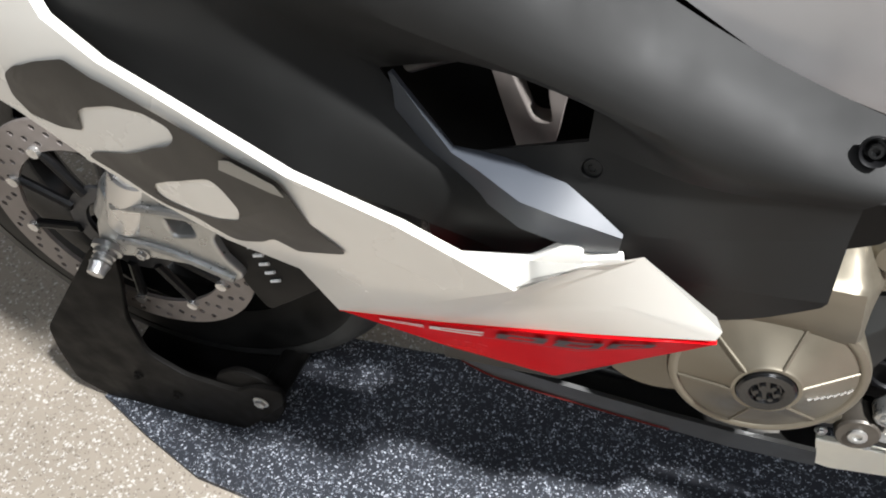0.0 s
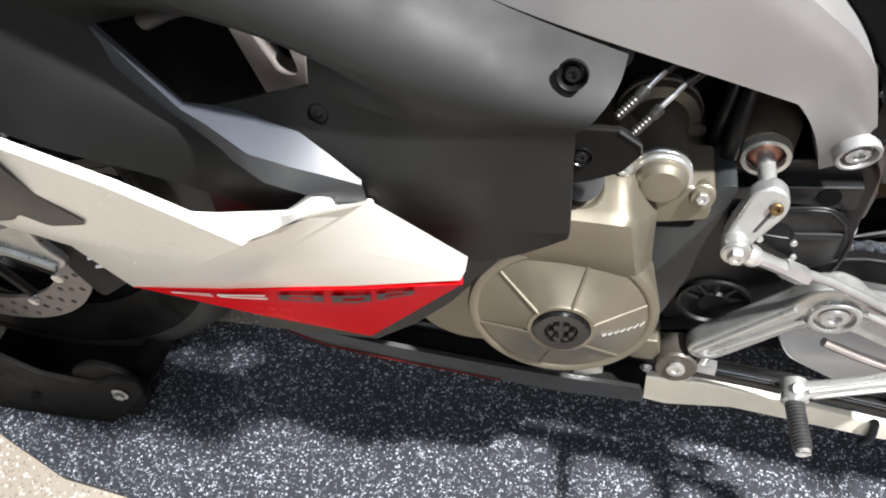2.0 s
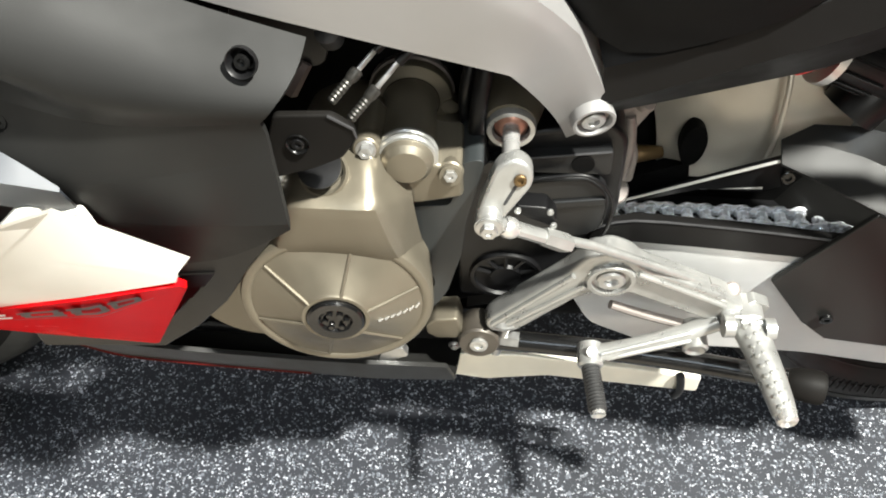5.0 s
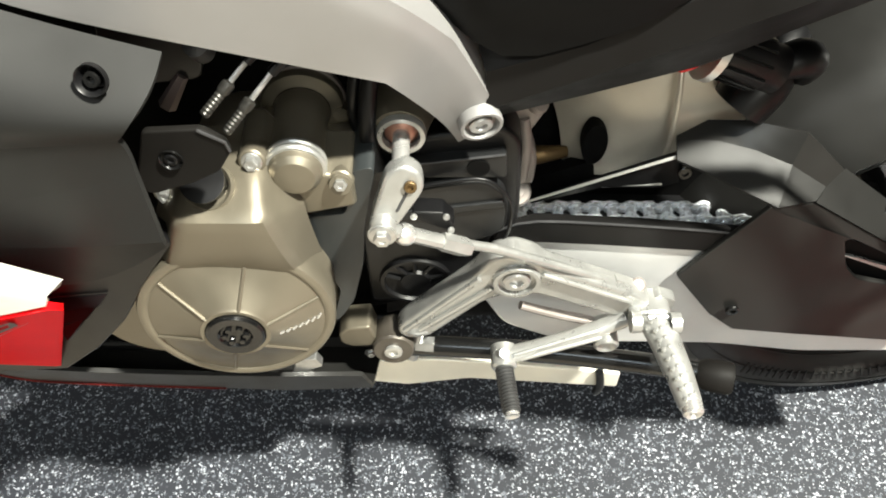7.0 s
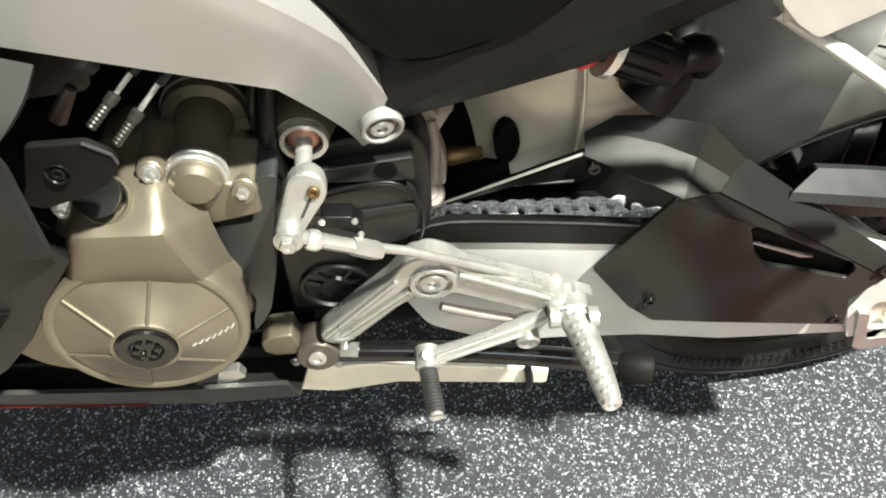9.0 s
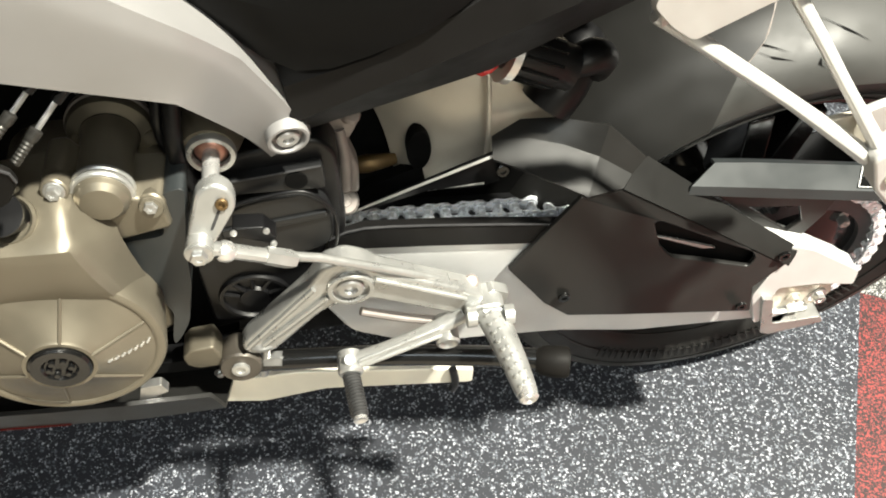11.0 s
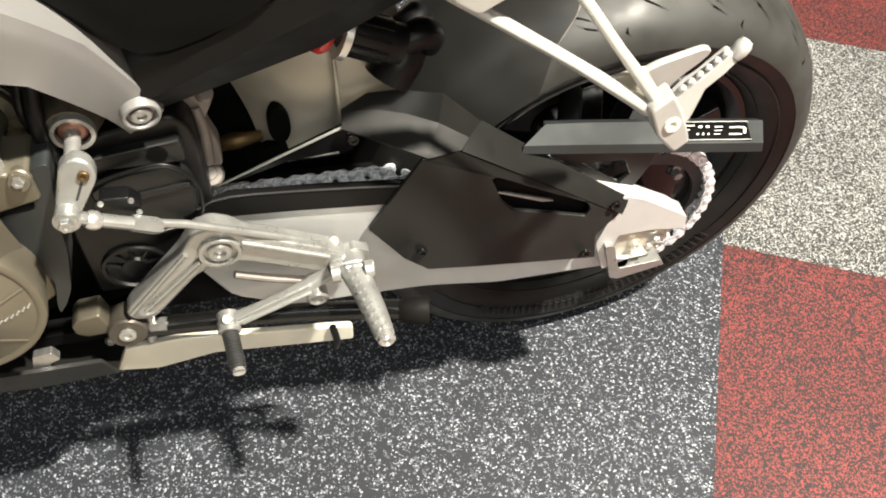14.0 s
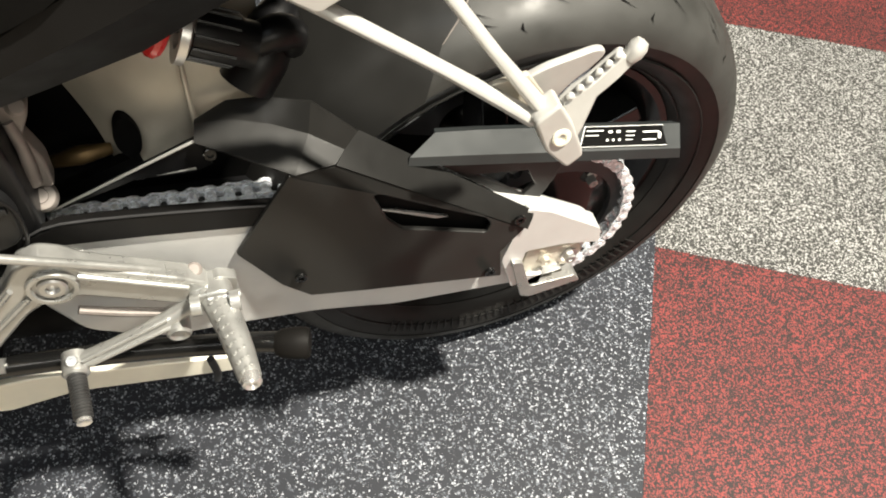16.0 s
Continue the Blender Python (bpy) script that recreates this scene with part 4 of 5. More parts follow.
part("rod_sleeve", tube([(-0.3782, -0.1570, 0.4407), (-0.3586, -0.1540, 0.4272)], 0.0058, 6, 0), ALLOY, rod)
part("rod_joint", lathe([(-0.010, 0.0), (-0.010, 0.0045), (0.0, 0.0050), (0.002, 0.0065), (0.006, 0.0065), (0.008, 0.0045), (0.008, 0.0)], (-0.3555, -0.1520, 0.4261), (0, -0.5, 0.85), 18), LINKCAST, rod, "steel ball joint")

# rider footrest bracket, an inverted V of cast alloy
BR = [(-0.552, 0.388), (-0.547, 0.398), (-0.49, 0.462), (-0.475, 0.486), (-0.458, 0.492), (-0.441, 0.484), (-0.433, 0.474), (-0.365, 0.438), (-0.345, 0.424), (-0.352, 0.406), (-0.372, 0.404), (-0.44, 0.440), (-0.462, 0.440), (-0.48, 0.430), (-0.522, 0.382), (-0.533, 0.376), (-0.546, 0.378)]
foot = part("footrest_bracket", slab(rounded(BR, 0.006), -0.168, -0.148), ALLOY, bike, "cast alloy rider footrest bracket", bevel=0.004)
part("bracket_eye", lathe([(-0.02, 0.0190), (0.0, 0.0192), (0.004, 0.0180), (0.004, 0.0150), (-0.004, 0.0142), (-0.004, 0.0)], (-0.4555, -0.168, 0.4600), (0, -1, 0), 36), ALLOY, foot)
bolt((-0.4555, -0.166, 0.4600), (0, -1, 0), 0.011, foot, STEEL, 0.006, False)
part("lower_eye", lathe([(-0.012, 0.0), (-0.012, 0.0135), (0.004, 0.0135), (0.006, 0.0115), (0.002, 0.009), (0.002, 0.0)], (-0.535, -0.158, 0.384), (0, -0.6, -0.8), 26), ALLOY, foot)
for a, b in (((-0.532, -0.1695, 0.394), (-0.474, -0.1695, 0.452)), ((-0.545, -0.1695, 0.393), (-0.484, -0.1695, 0.464)), ((-0.436, -0.1695, 0.468), (-0.362, -0.1695, 0.428))):
    part("bracket_rib", tube([a, b], 0.0024, 8, 0), ALLOY, foot)
part("bracket_bar", tube([(-0.4493, -0.1600, 0.4134), (-0.4234, -0.1600, 0.4009), (-0.3936, -0.1600, 0.3894), (-0.377, -0.1600, 0.384)], [0.0038, 0.0042, 0.0042, 0.0038], 10, 3), LINKCAST, foot)
part("bracket_top_boss", lathe([(-0.03, 0.0130), (0.006, 0.0138), (0.008, 0.0125), (0.008, 0.0)], (-0.446, -0.128, 0.4520), (0.1, -0.4, 0.9), 28), ALLOY, foot)
# gear pedal with a ribbed rubber toe piece
pedal = part("gear_pedal", tube([(-0.463, -0.186, 0.376), (-0.43, -0.180, 0.383), (-0.385, -0.172, 0.394), (-0.362, -0.168, 0.406)], [0.0085, 0.0065, 0.0075, 0.009], 12, 3, True, 0.75), ALLOY, bike, "cast alloy gear pedal with a black rubber toe piece")
part("pedal_rib", tube([(-0.455, -0.190, 0.384), (-0.385, -0.178, 0.401)], 0.0020, 8, 0), ALLOY, pedal)
part("pedal_rib", tube([(-0.450, -0.190, 0.377), (-0.383, -0.1795, 0.392)], 0.0020, 8, 0), ALLOY, pedal)
part("toe_knuckle", lathe([(-0.010, 0.0), (-0.010, 0.0105), (0.008, 0.0108), (0.010, 0.009), (0.010, 0.0)], (-0.463, -0.186, 0.374), (0, -0.75, -0.1), 22), ALLOY, pedal)
bolt((-0.463, -0.188, 0.3845), (0, -0.5, 0.85), 0.005, pedal, STEEL, 0.003, False)
ribs = []
for k in range(13):
    d = 0.003 * k
    ribs += [(d, 0.0068), (d + 0.0015, 0.0078), (d + 0.0022, 0.0078), (d + 0.003, 0.0068)]
toe = part("toe_rubber", lathe([(0, 0)] + ribs + [(0.040, 0.0068), (0.040, 0.0)], (-0.463, -0.195, 0.372), (0.10, -1, -0.05), 18), GRIP, pedal, "black ribbed rubber toe piece", sharp=30)
part("toe_end", lathe([(0, 0.0), (0, 0.006), (0.003, 0.006), (0.003, 0.003), (0.001, 0.0)], (-0.4590, -0.2350, 0.3700), (0.10, -1, -0.05), 14), MILLED, pedal)
part("pedal_pivot", lathe([(-0.02, 0.0), (-0.02, 0.010), (0.004, 0.0105), (0.006, 0.0085), (0.003, 0.005), (0.003, 0.0)], (-0.378, -0.178, 0.384), (0, -1, -0.1), 22), ALLOY, pedal)
# hinged rider footpeg
peg = part("footpeg", tube([(-0.345, -0.166, 0.410), (-0.338, -0.19, 0.410), (-0.331, -0.225, 0.409), (-0.327, -0.252, 0.408)], [0.0135, 0.0130, 0.0112, 0.0092], 14, 3, True, 0.8), ALLOY, bike, "knurled alloy folding rider footpeg")
for k in range(9):
    s = k / 8
    c = Vector((-0.3425 + 0.0145 * s, -0.180 - 0.066 * s, 0.4202 - 0.0045 * s))
    r = 0.0085 - 0.002 * s
    for side in (-0.6, 0.0, 0.6):
        part("knurl", lathe([(0, 0.0024), (0.0014, 0.0016), (0.0018, 0.0)], c + Vector((side * r, 0.004 * side, -0.0002 - 0.0012 * abs(side))), (side * 0.6, 0, 1), 6), ALLOY, peg)
part("peg_end", lathe([(-0.004, 0.0), (-0.004, 0.0085), (0.004, 0.008), (0.006, 0.006), (0.003, 0.003), (0.003, 0)], (-0.3265, -0.253, 0.408), (0.1, -1, -0.03), 18), MILLED, peg)
hinge = part("peg_hinge", slab(rounded([(-0.362, 0.400), (-0.364, 0.420), (-0.352, 0.422), (-0.338, 0.423), (-0.330, 0.420), (-0.328, 0.404), (-0.345, 0.396)], 0.005), -0.176, -0.150), ALLOY, bike, "cast alloy footpeg hinge", bevel=0.003)
part("heel_tab", slab(rounded([(-0.3504, 0.4057), (-0.3451, 0.4196), (-0.3387, 0.4258), (-0.3234, 0.4179), (-0.3253, 0.4031), (-0.3230, 0.3960), (-0.3500, 0.3960)], 0.003), -0.162, -0.152), ALLOY, hinge, bevel=0.003)
part("hinge_pin", lathe([(-0.004, 0.0), (-0.004, 0.004), (0.022, 0.004), (0.022, 0.0)], (-0.345, -0.177, 0.417), (1, 0, 0), 12), STEEL, hinge)
part("hinge_ear", lathe([(-0.005, 0.0), (-0.005, 0.009), (0.003, 0.009), (0.003, 0.0)], (-0.327, -0.182, 0.416), (1, 0, 0), 16), ALLOY, hinge)
part("hinge_ear", lathe([(-0.005, 0.0), (-0.005, 0.009), (0.003, 0.009), (0.003, 0.0)], (-0.358, -0.180, 0.416), (1, 0, 0), 16), ALLOY, hinge)

# ---- side stand, folded up ----
LINKDARK = material("dark_brown_metal", (0.075, 0.066, 0.055), 0.42, metal=0.5, vary=0.15, scale=50, bump=0.4, bump_scale=800)
stand_leg = part("side_stand", tube([(-0.555, -0.155, 0.345), (-0.52, -0.160, 0.352), (-0.42, -0.172, 0.356), (-0.33, -0.190, 0.362), (-0.285, -0.202, 0.364)], [0.009, 0.0095, 0.0095, 0.0095, 0.010], 16, 4), RIM, bike, "black tubular side stand folded up")
part("stand_foot", lathe([(-0.016, 0.0), (-0.016, 0.0100), (-0.010, 0.0130), (0.000, 0.0142), (0.010, 0.0142), (0.0135, 0.0125), (0.0135, 0.0)], (-0.287, -0.202, 0.364), (1, -0.25, 0.05), 28), STAND, stand_leg, "black rubber stand foot")
hub_s = part("stand_pivot", lathe([(-0.02, 0.0), (-0.02, 0.0175), (0.004, 0.0180), (0.006, 0.0165), (0.006, 0.0)], (-0.556, -0.166, 0.364), (0, -1, 0.15), 28), LINKDARK, stand_leg)
bolt((-0.556, -0.172, 0.365), (0, -1, 0.15), 0.0078, hub_s, ALLOY, 0.003, False)
part("stand_pin", lathe([(0, 0), (0, 0.0045), (0.042, 0.0045), (0.042, 0)], (-0.541, -0.160, 0.333), (0.18, 0, 1), 14), STEEL, stand_leg, "bright steel pin")
part("pin_nut", lathe([(-0.008, 0), (-0.008, 0.0075), (0.008, 0.0075), (0.008, 0)], (-0.529, -0.161, 0.357), (1, -0.15, 0.05), 6), STEEL, stand_leg)
part("stand_switch", slab(rounded([(-0.601, 0.368), (-0.602, 0.380), (-0.594, 0.390), (-0.574, 0.392), (-0.570, 0.372), (-0.574, 0.362), (-0.592, 0.361)], 0.003), -0.165, -0.140), BRONZE, stand_leg, "grey-brown stand switch block", bevel=0.002)
part("stand_spring", tube([(-0.537 + 0.003 * math.cos(k * 1.3), -0.157 + 0.004 * math.sin(k * 1.3), 0.385 - 0.0022 * k) for k in range(20)], 0.0016, 6, 2), STEEL, stand_leg, "bright coil spring")
bolt((-0.578, -0.158, 0.340), (0, -1, 0), 0.0055, stand_leg, STEEL, 0.004)
part("stand_bracket", slab(rounded([(-0.66, 0.345), (-0.60, 0.345), (-0.54, 0.36), (-0.53, 0.335), (-0.57, 0.325), (-0.65, 0.33)], 0.005), -0.145, -0.125), PLASTIC, bike, "black stand bracket", bevel=0.002)
part("pan_clip", slab(rounded([(-0.645, 0.345), (-0.637, 0.372), (-0.620, 0.374), (-0.616, 0.362), (-0.628, 0.356), (-0.626, 0.345)], 0.002), -0.184, -0.176), STEEL, bike, "bright sheet-metal clip", bevel=0.001)

# pale exhaust shield under the stand
PL = [(-0.60, 0.268), (-0.585, 0.302), (-0.52, 0.303), (-0.49, 0.298), (-0.365, 0.274), (-0.343, 0.269), (-0.343, 0.243), (-0.365, 0.246), (-0.49, 0.266), (-0.55, 0.256)]
plate = part("exhaust_shield", slab(rounded(PL, 0.004), -0.146, -0.138), PLATE, bike, "pale metal exhaust shield", bevel=0.002)
part("shield_strap", tube([(-0.364, -0.148, 0.238), (-0.362, -0.151, 0.256), (-0.365, -0.148, 0.278)], 0.004), PLASTIC, plate)
part("exhaust_box", tube([(-0.62, 0.02, 0.26), (-0.50, 0.02, 0.255), (-0.34, 0.02, 0.25)], [0.075, 0.08, 0.07], 20, 3, True, 0.7), SHADE, bike, "near-black exhaust box under the engine")
# red lower edge of the pan
part("pan_edge", tube([(p[0], p[1] - 0.004, p[2] - 0.001) for p in PB[:4]], 0.0011, 8, 3), material("dull_red_edge", (0.08, 0.006, 0.005), 0.5, spec=0.1), pan, "red lower edge strip")
# Inner sheet of the pan, with the shade under the engine as near-black colour
part("pan_floor", sheet([[(-0.875, -0.11, 0.33), (-0.57, -0.11, 0.29)], [(-0.875, 0.17, 0.33), (-0.57, 0.17, 0.29)]]), SHADE, bike, solid=0.004)
part("pan_inside", tube([(-0.87, -0.17, 0.392), (-0.76, -0.165, 0.375), (-0.64, -0.16, 0.365)], 0.007), PLASTIC, bike, "black hose inside the belly pan")

# ---- swingarm guard details ----
for p in ((-0.2708, -0.1555, 0.3938), (-0.0900, -0.1560, 0.3451), (-0.0661, -0.1480, 0.4084)):
    bolt(p, (0, -1, 0), 0.0055, guard, RIM, 0.003, False)
bolt((-0.325, -0.104, 0.508), (0, -1, 0.3), 0.0055, guard, RIM, 0.003, False)
# slanted upper faces of the guard: a ridge with a lit facet below it, and a strip running back to the axle
SHOULDER = [[(-0.3317, -0.0860, 0.5261), (-0.3055, -0.0720, 0.5294), (-0.2785, -0.0800, 0.5370), (-0.2430, -0.1035, 0.5478), (-0.2085, -0.1100, 0.5153)],
            [(-0.3324, -0.0900, 0.5264), (-0.3030, -0.0940, 0.5288), (-0.2750, -0.1000, 0.5251), (-0.2479, -0.1080, 0.5172), (-0.2219, -0.1190, 0.5051)],
            [(-0.3344, -0.1065, 0.5223), (-0.3120, -0.1180, 0.5186), (-0.2891, -0.1300, 0.5132), (-0.2658, -0.1445, 0.5095), (-0.2318, -0.1310, 0.5007)]]
part("guard_shoulder", sheet(SHOULDER, crease=[(1, c, 1.0) for c in range(4)] + [(r, 3, 1.0, 1) for r in (0, 1)]), COVER, guard, sharp=80, solid=0.003)
STRIP = [[(-0.2085, -0.1100, 0.5153), (-0.1338, -0.1240, 0.4629), (-0.0494, -0.1390, 0.4060)], [(-0.2219, -0.1190, 0.5051), (-0.1412, -0.1340, 0.4589), (-0.0520, -0.1430, 0.3995)], [(-0.2318, -0.1310, 0.5007), (-0.1498, -0.1420, 0.4524), (-0.0559, -0.1460, 0.3895)]]
part("guard_strip", sheet(STRIP), COVER, guard, sharp=50, solid=0.003)
# Added backing sheet: the dark behind the slot is put into its colour
part("slot_shade", slab([(-0.2085, 0.4744), (-0.0853, 0.4079), (-0.0791, 0.3778), (-0.1791, 0.4083)], -0.140, -0.136), SHADE, guard)
part("slot_strip", slab([(-0.1973, 0.4517), (-0.1845, 0.4481), (-0.1351, 0.4261), (-0.1471, 0.4272)], -0.1445, -0.1420), ALLOY, guard, "bare metal seen through the slot")
# axle end, adjuster block and lugs
part("axle_plate", slab([(x, z, 0.08 * (z - 0.35)) for x, z in rounded([(-0.075, 0.345), (-0.055, 0.412), (-0.03, 0.402), (0.028, 0.365), (0.030, 0.345), (-0.01, 0.352), (-0.05, 0.352), (-0.055, 0.32), (-0.045, 0.286), (-0.035, 0.286), (-0.030, 0.31), (-0.005, 0.315), (0.02, 0.335), (0.022, 0.345), (0.03, 0.345)][:12] + [(-0.03, 0.31), (-0.06, 0.30)], 0.004)], -0.147, -0.126), ARMALLOY, arm, bevel=0.004)
part("adjuster_block", slab(rounded([(-0.048, 0.318), (-0.045, 0.345), (0.012, 0.342), (0.018, 0.326), (0.005, 0.308), (-0.04, 0.306)], 0.004), -0.1415, -0.120), TITAN, arm, "dull metal chain adjuster block", bevel=0.002)
part("axle_lip", slab(rounded([(-0.066, 0.345), (-0.054, 0.342), (-0.040, 0.298), (0.011, 0.301), (0.018, 0.290), (-0.037, 0.278), (-0.048, 0.283)], 0.003), -0.153, -0.120), ALLOY, arm, bevel=0.002)
bolt((0.002, -0.142, 0.326), (0, -1, 0), 0.0095, arm, STEEL, 0.008)
bolt((-0.024, -0.142, 0.327), (0, -1, 0), 0.0075, arm, TITAN, 0.006)
# highlight on the swingarm's upper brace edge as a pale tube, and its dark brace plate
part("brace_highlight", tube([(-0.455, -0.098, 0.465), (-0.384, -0.1005, 0.499), (-0.330, -0.1015, 0.5235)], [0.0010, 0.0013, 0.0014], 8, 3), BRIGHTCAST, arm, "pale tube standing for the highlight on the swingarm brace edge")
part("brace_gusset", slab([(-0.44, 0.470), (-0.386, 0.496), (-0.331, 0.521), (-0.325, 0.492), (-0.34, 0.486), (-0.385, 0.488)], -0.100, -0.094), PLASTIC, arm, "dark grey brace plate")
# Near-black sheet put in for the shaded inside of the arm below the brace
part("brace_shade", slab([(-0.46, 0.435), (-0.384, 0.468), (-0.33, 0.490), (-0.24, 0.47), (-0.24, 0.40), (-0.46, 0.41)], -0.052, -0.040), SHADE, arm)
part("brace_strip", tube([(-0.385, -0.0975, 0.488), (-0.338, -0.0985, 0.490)], 0.0022, 8, 0), STEEL, arm)
# chain slider
SL = [(-0.478, 0.445), (-0.470, 0.482), (-0.440, 0.493), (-0.362, 0.485), (-0.288, 0.474), (-0.24, 0.466), (-0.24, 0.442), (-0.30, 0.451), (-0.386, 0.462), (-0.444, 0.468)]
slider = part("chain_slider", slab(SL, -0.1385, -0.128), TAILBLACK, bike, "black plastic chain slider", bevel=0.002)
part("slider_bed", slab([(-0.478, 0.42), (-0.47, 0.432), (-0.24, 0.418), (-0.24, 0.40), (-0.47, 0.405)], -0.128, -0.05), PLASTIC, slider)
part("slider_lip", tube([(-0.468, -0.1385, 0.484), (-0.440, -0.1385, 0.494), (-0.362, -0.1385, 0.486), (-0.285, -0.1385, 0.4745)], 0.0010, 6, 3), GREYMETAL, slider)

# ---- rear wheel: sprocket, hub, spokes ----
RC = Vector((-0.0333, 0.031, 0.305))


def turned(name, profile, y, mat, parent, label="", n=48, centre=RC):
    return part(name, lathe(profile, (centre.x, y, centre.z), (0, -1, 0), n), mat, parent, label)


def spoke(parent, centre, angle, y, r0, r1, w0, w1, depth, mat, bend=0.0):
    ca, sa = math.cos(angle), math.sin(angle)
    out = []
    for r, w, b in ((r0, w0, 0), ((r0 + r1) / 2, (w0 + w1) / 2 * 0.85, bend), (r1, w1, 0)):
        out.append((r, w, b))
    left = [(centre.x + r * ca - (w / 2 + b) * sa, centre.z + r * sa + (w / 2 + b) * ca) for r, w, b in out]
    right = [(centre.x + r * ca + (w / 2 - b) * sa, centre.z + r * sa - (w / 2 - b) * ca) for r, w, b in reversed(out)]
    return part("spoke", slab(left + right, y, y + depth), mat, parent, bevel=0.003)


for k in range(5):
    for side in (-1, 1):
        spoke(rear, RC, radians(72 * k + 20 + side * 9), -0.025, 0.045, 0.175, 0.040, 0.026, 0.06, RIM)
turned("far_brake_disc", [(0, 0.0), (0, 0.10), (-0.005, 0.10), (-0.005, 0.0)], 0.115, GREYMETAL, rear)
turned("hub_carrier", [(0, 0.0), (0, 0.052), (0.03, 0.050), (0.035, 0.04), (0.035, 0.0)], -0.02, RIM, rear)
AXLE = Vector((-0.010, 0.0, 0.305))
teeth = []
NT = 43
for k in range(NT):
    for s, r in ((-0.32, 0.1035), (-0.12, 0.1105), (0.12, 0.1105), (0.32, 0.1035)):
        a = 2 * math.pi * (k + s) / NT
        teeth.append((AXLE.x + r * math.cos(a), AXLE.z + r * math.sin(a)))
sprocket = part("rear_sprocket", slab(teeth, -0.079, -0.072, [circle(AXLE.x, AXLE.z, 0.088, 40)]), GREYMETAL, rear, "dark steel rear sprocket")
turned("sprocket_carrier", [(0, 0.0), (0, 0.090), (0.006, 0.089), (0.009, 0.070), (0.022, 0.050), (0.024, 0.0)], -0.066, RIM, rear, "gloss black sprocket carrier", centre=AXLE)
for k in range(5):
    a = radians(72 * k + 48)
    bolt((AXLE.x + 0.078 * math.cos(a), -0.072, AXLE.z + 0.078 * math.sin(a)), (0, -1, 0), 0.0085, sprocket, STEEL, 0.011)
# tread grooves: marks laid on the tread, with the groove shade as near-black colour
TR = 0.315 * RK


def tread_radius(off):
    half = sorted((d * RW, r * RK) for d, r in REAR_TYRE[-6:])
    off = abs(off)
    for (d0, r0), (d1, r1) in zip(half, half[1:]):
        if d0 <= off <= d1:
            return r0 + (r1 - r0) * (off - d0) / max(d1 - d0, 1e-6)
    return TR


def on_tread(a, off, lift):
    r = tread_radius(off) + lift
    return Vector((RC.x + r * math.cos(a), RC.y + off, RC.z + r * math.sin(a)))


def groove(name, a0, off0, a1, off1, wide):
    """A tapered near-black mark for a shaded groove, from the middle of the tread out towards its shoulder; angles in
    degrees.
    """
    am, om = (a0 + a1) / 2 + 0.9, (off0 + off1) / 2 + math.copysign(0.0006, off0)
    out = [(a0, off0), (am, om - math.copysign(wide, off0)), (a1, off1), (am - 0.6, om + math.copysign(wide, off0))]
    decal(name, [(radians(a), off) for a, off in out], SHADE, rear, 0.0012, surface=on_tread, cuts=5)


for k in range(13):
    for side in (-1, 1):
        a0 = 96.0 + 360 * k / 13 + (13 if side > 0 else 0)
        groove("tread_groove", a0, side * 0.049, a0 - 8.7, side * 0.0762, 0.0017)
        groove("tread_groove", a0 - 13.8, side * 0.046, a0 - 22.0, side * 0.0735, 0.0017)
        groove("tread_groove", a0 + 11.3, side * 0.0645, a0 + 5.4, side * 0.0800, 0.0014)
        groove("tread_sipe", a0 + 1.0, side * 0.0812, a0 + 0.4, side * 0.0872, 0.0004)
# moulded sidewall marks and bead rings
for k in range(36):
    a = radians(-125 + 2.6 * k)
    r0, r1 = 0.235 * RK, 0.252 * RK
    yy = RC.y - 0.0845 * RW
    part("sidewall_mark", tube([(RC.x + r0 * math.cos(a), yy, RC.z + r0 * math.sin(a)), (RC.x + r1 * math.cos(a + 0.01), yy - 0.004, RC.z + r1 * math.sin(a + 0.01))], 0.0012, 4, 0), RUBBER, rear)
for d, r in ((0.0695, 0.2225), (0.0845, 0.2435)):
    part("bead_ring", lathe([(d * RW + 0.0012 * math.cos(a), r * RK + 0.0012 * math.sin(a)) for a in (0.0, 1.26, 2.51, 3.77, 5.03)], RC, (0, -1, 0), 80, closed=True), RUBBER, rear)

# ---- chain: separate links along the upper run and round the sprocket ----
PITCH = 0.015875
RP = 0.1085
chain = thing("drive_chain", (-0.28, -0.0755, 0.43), "greased steel roller drive chain", "chain")
start, touch = Vector((-0.492, -0.080, 0.4360)), None
a_t = radians(86)
touch = Vector((AXLE.x + RP * math.cos(a_t), -0.0755, AXLE.z + RP * math.sin(a_t)))
run = (touch - start).length
spots, d = [], 0.0
total = run + RP * radians(150)
while d < total:
    if d < run:
        spots.append(start.lerp(touch, d / run))
    else:
        a = a_t - (d - run) / RP
        spots.append(Vector((AXLE.x + RP * math.cos(a), -0.0755, AXLE.z + RP * math.sin(a))))
    d += PITCH


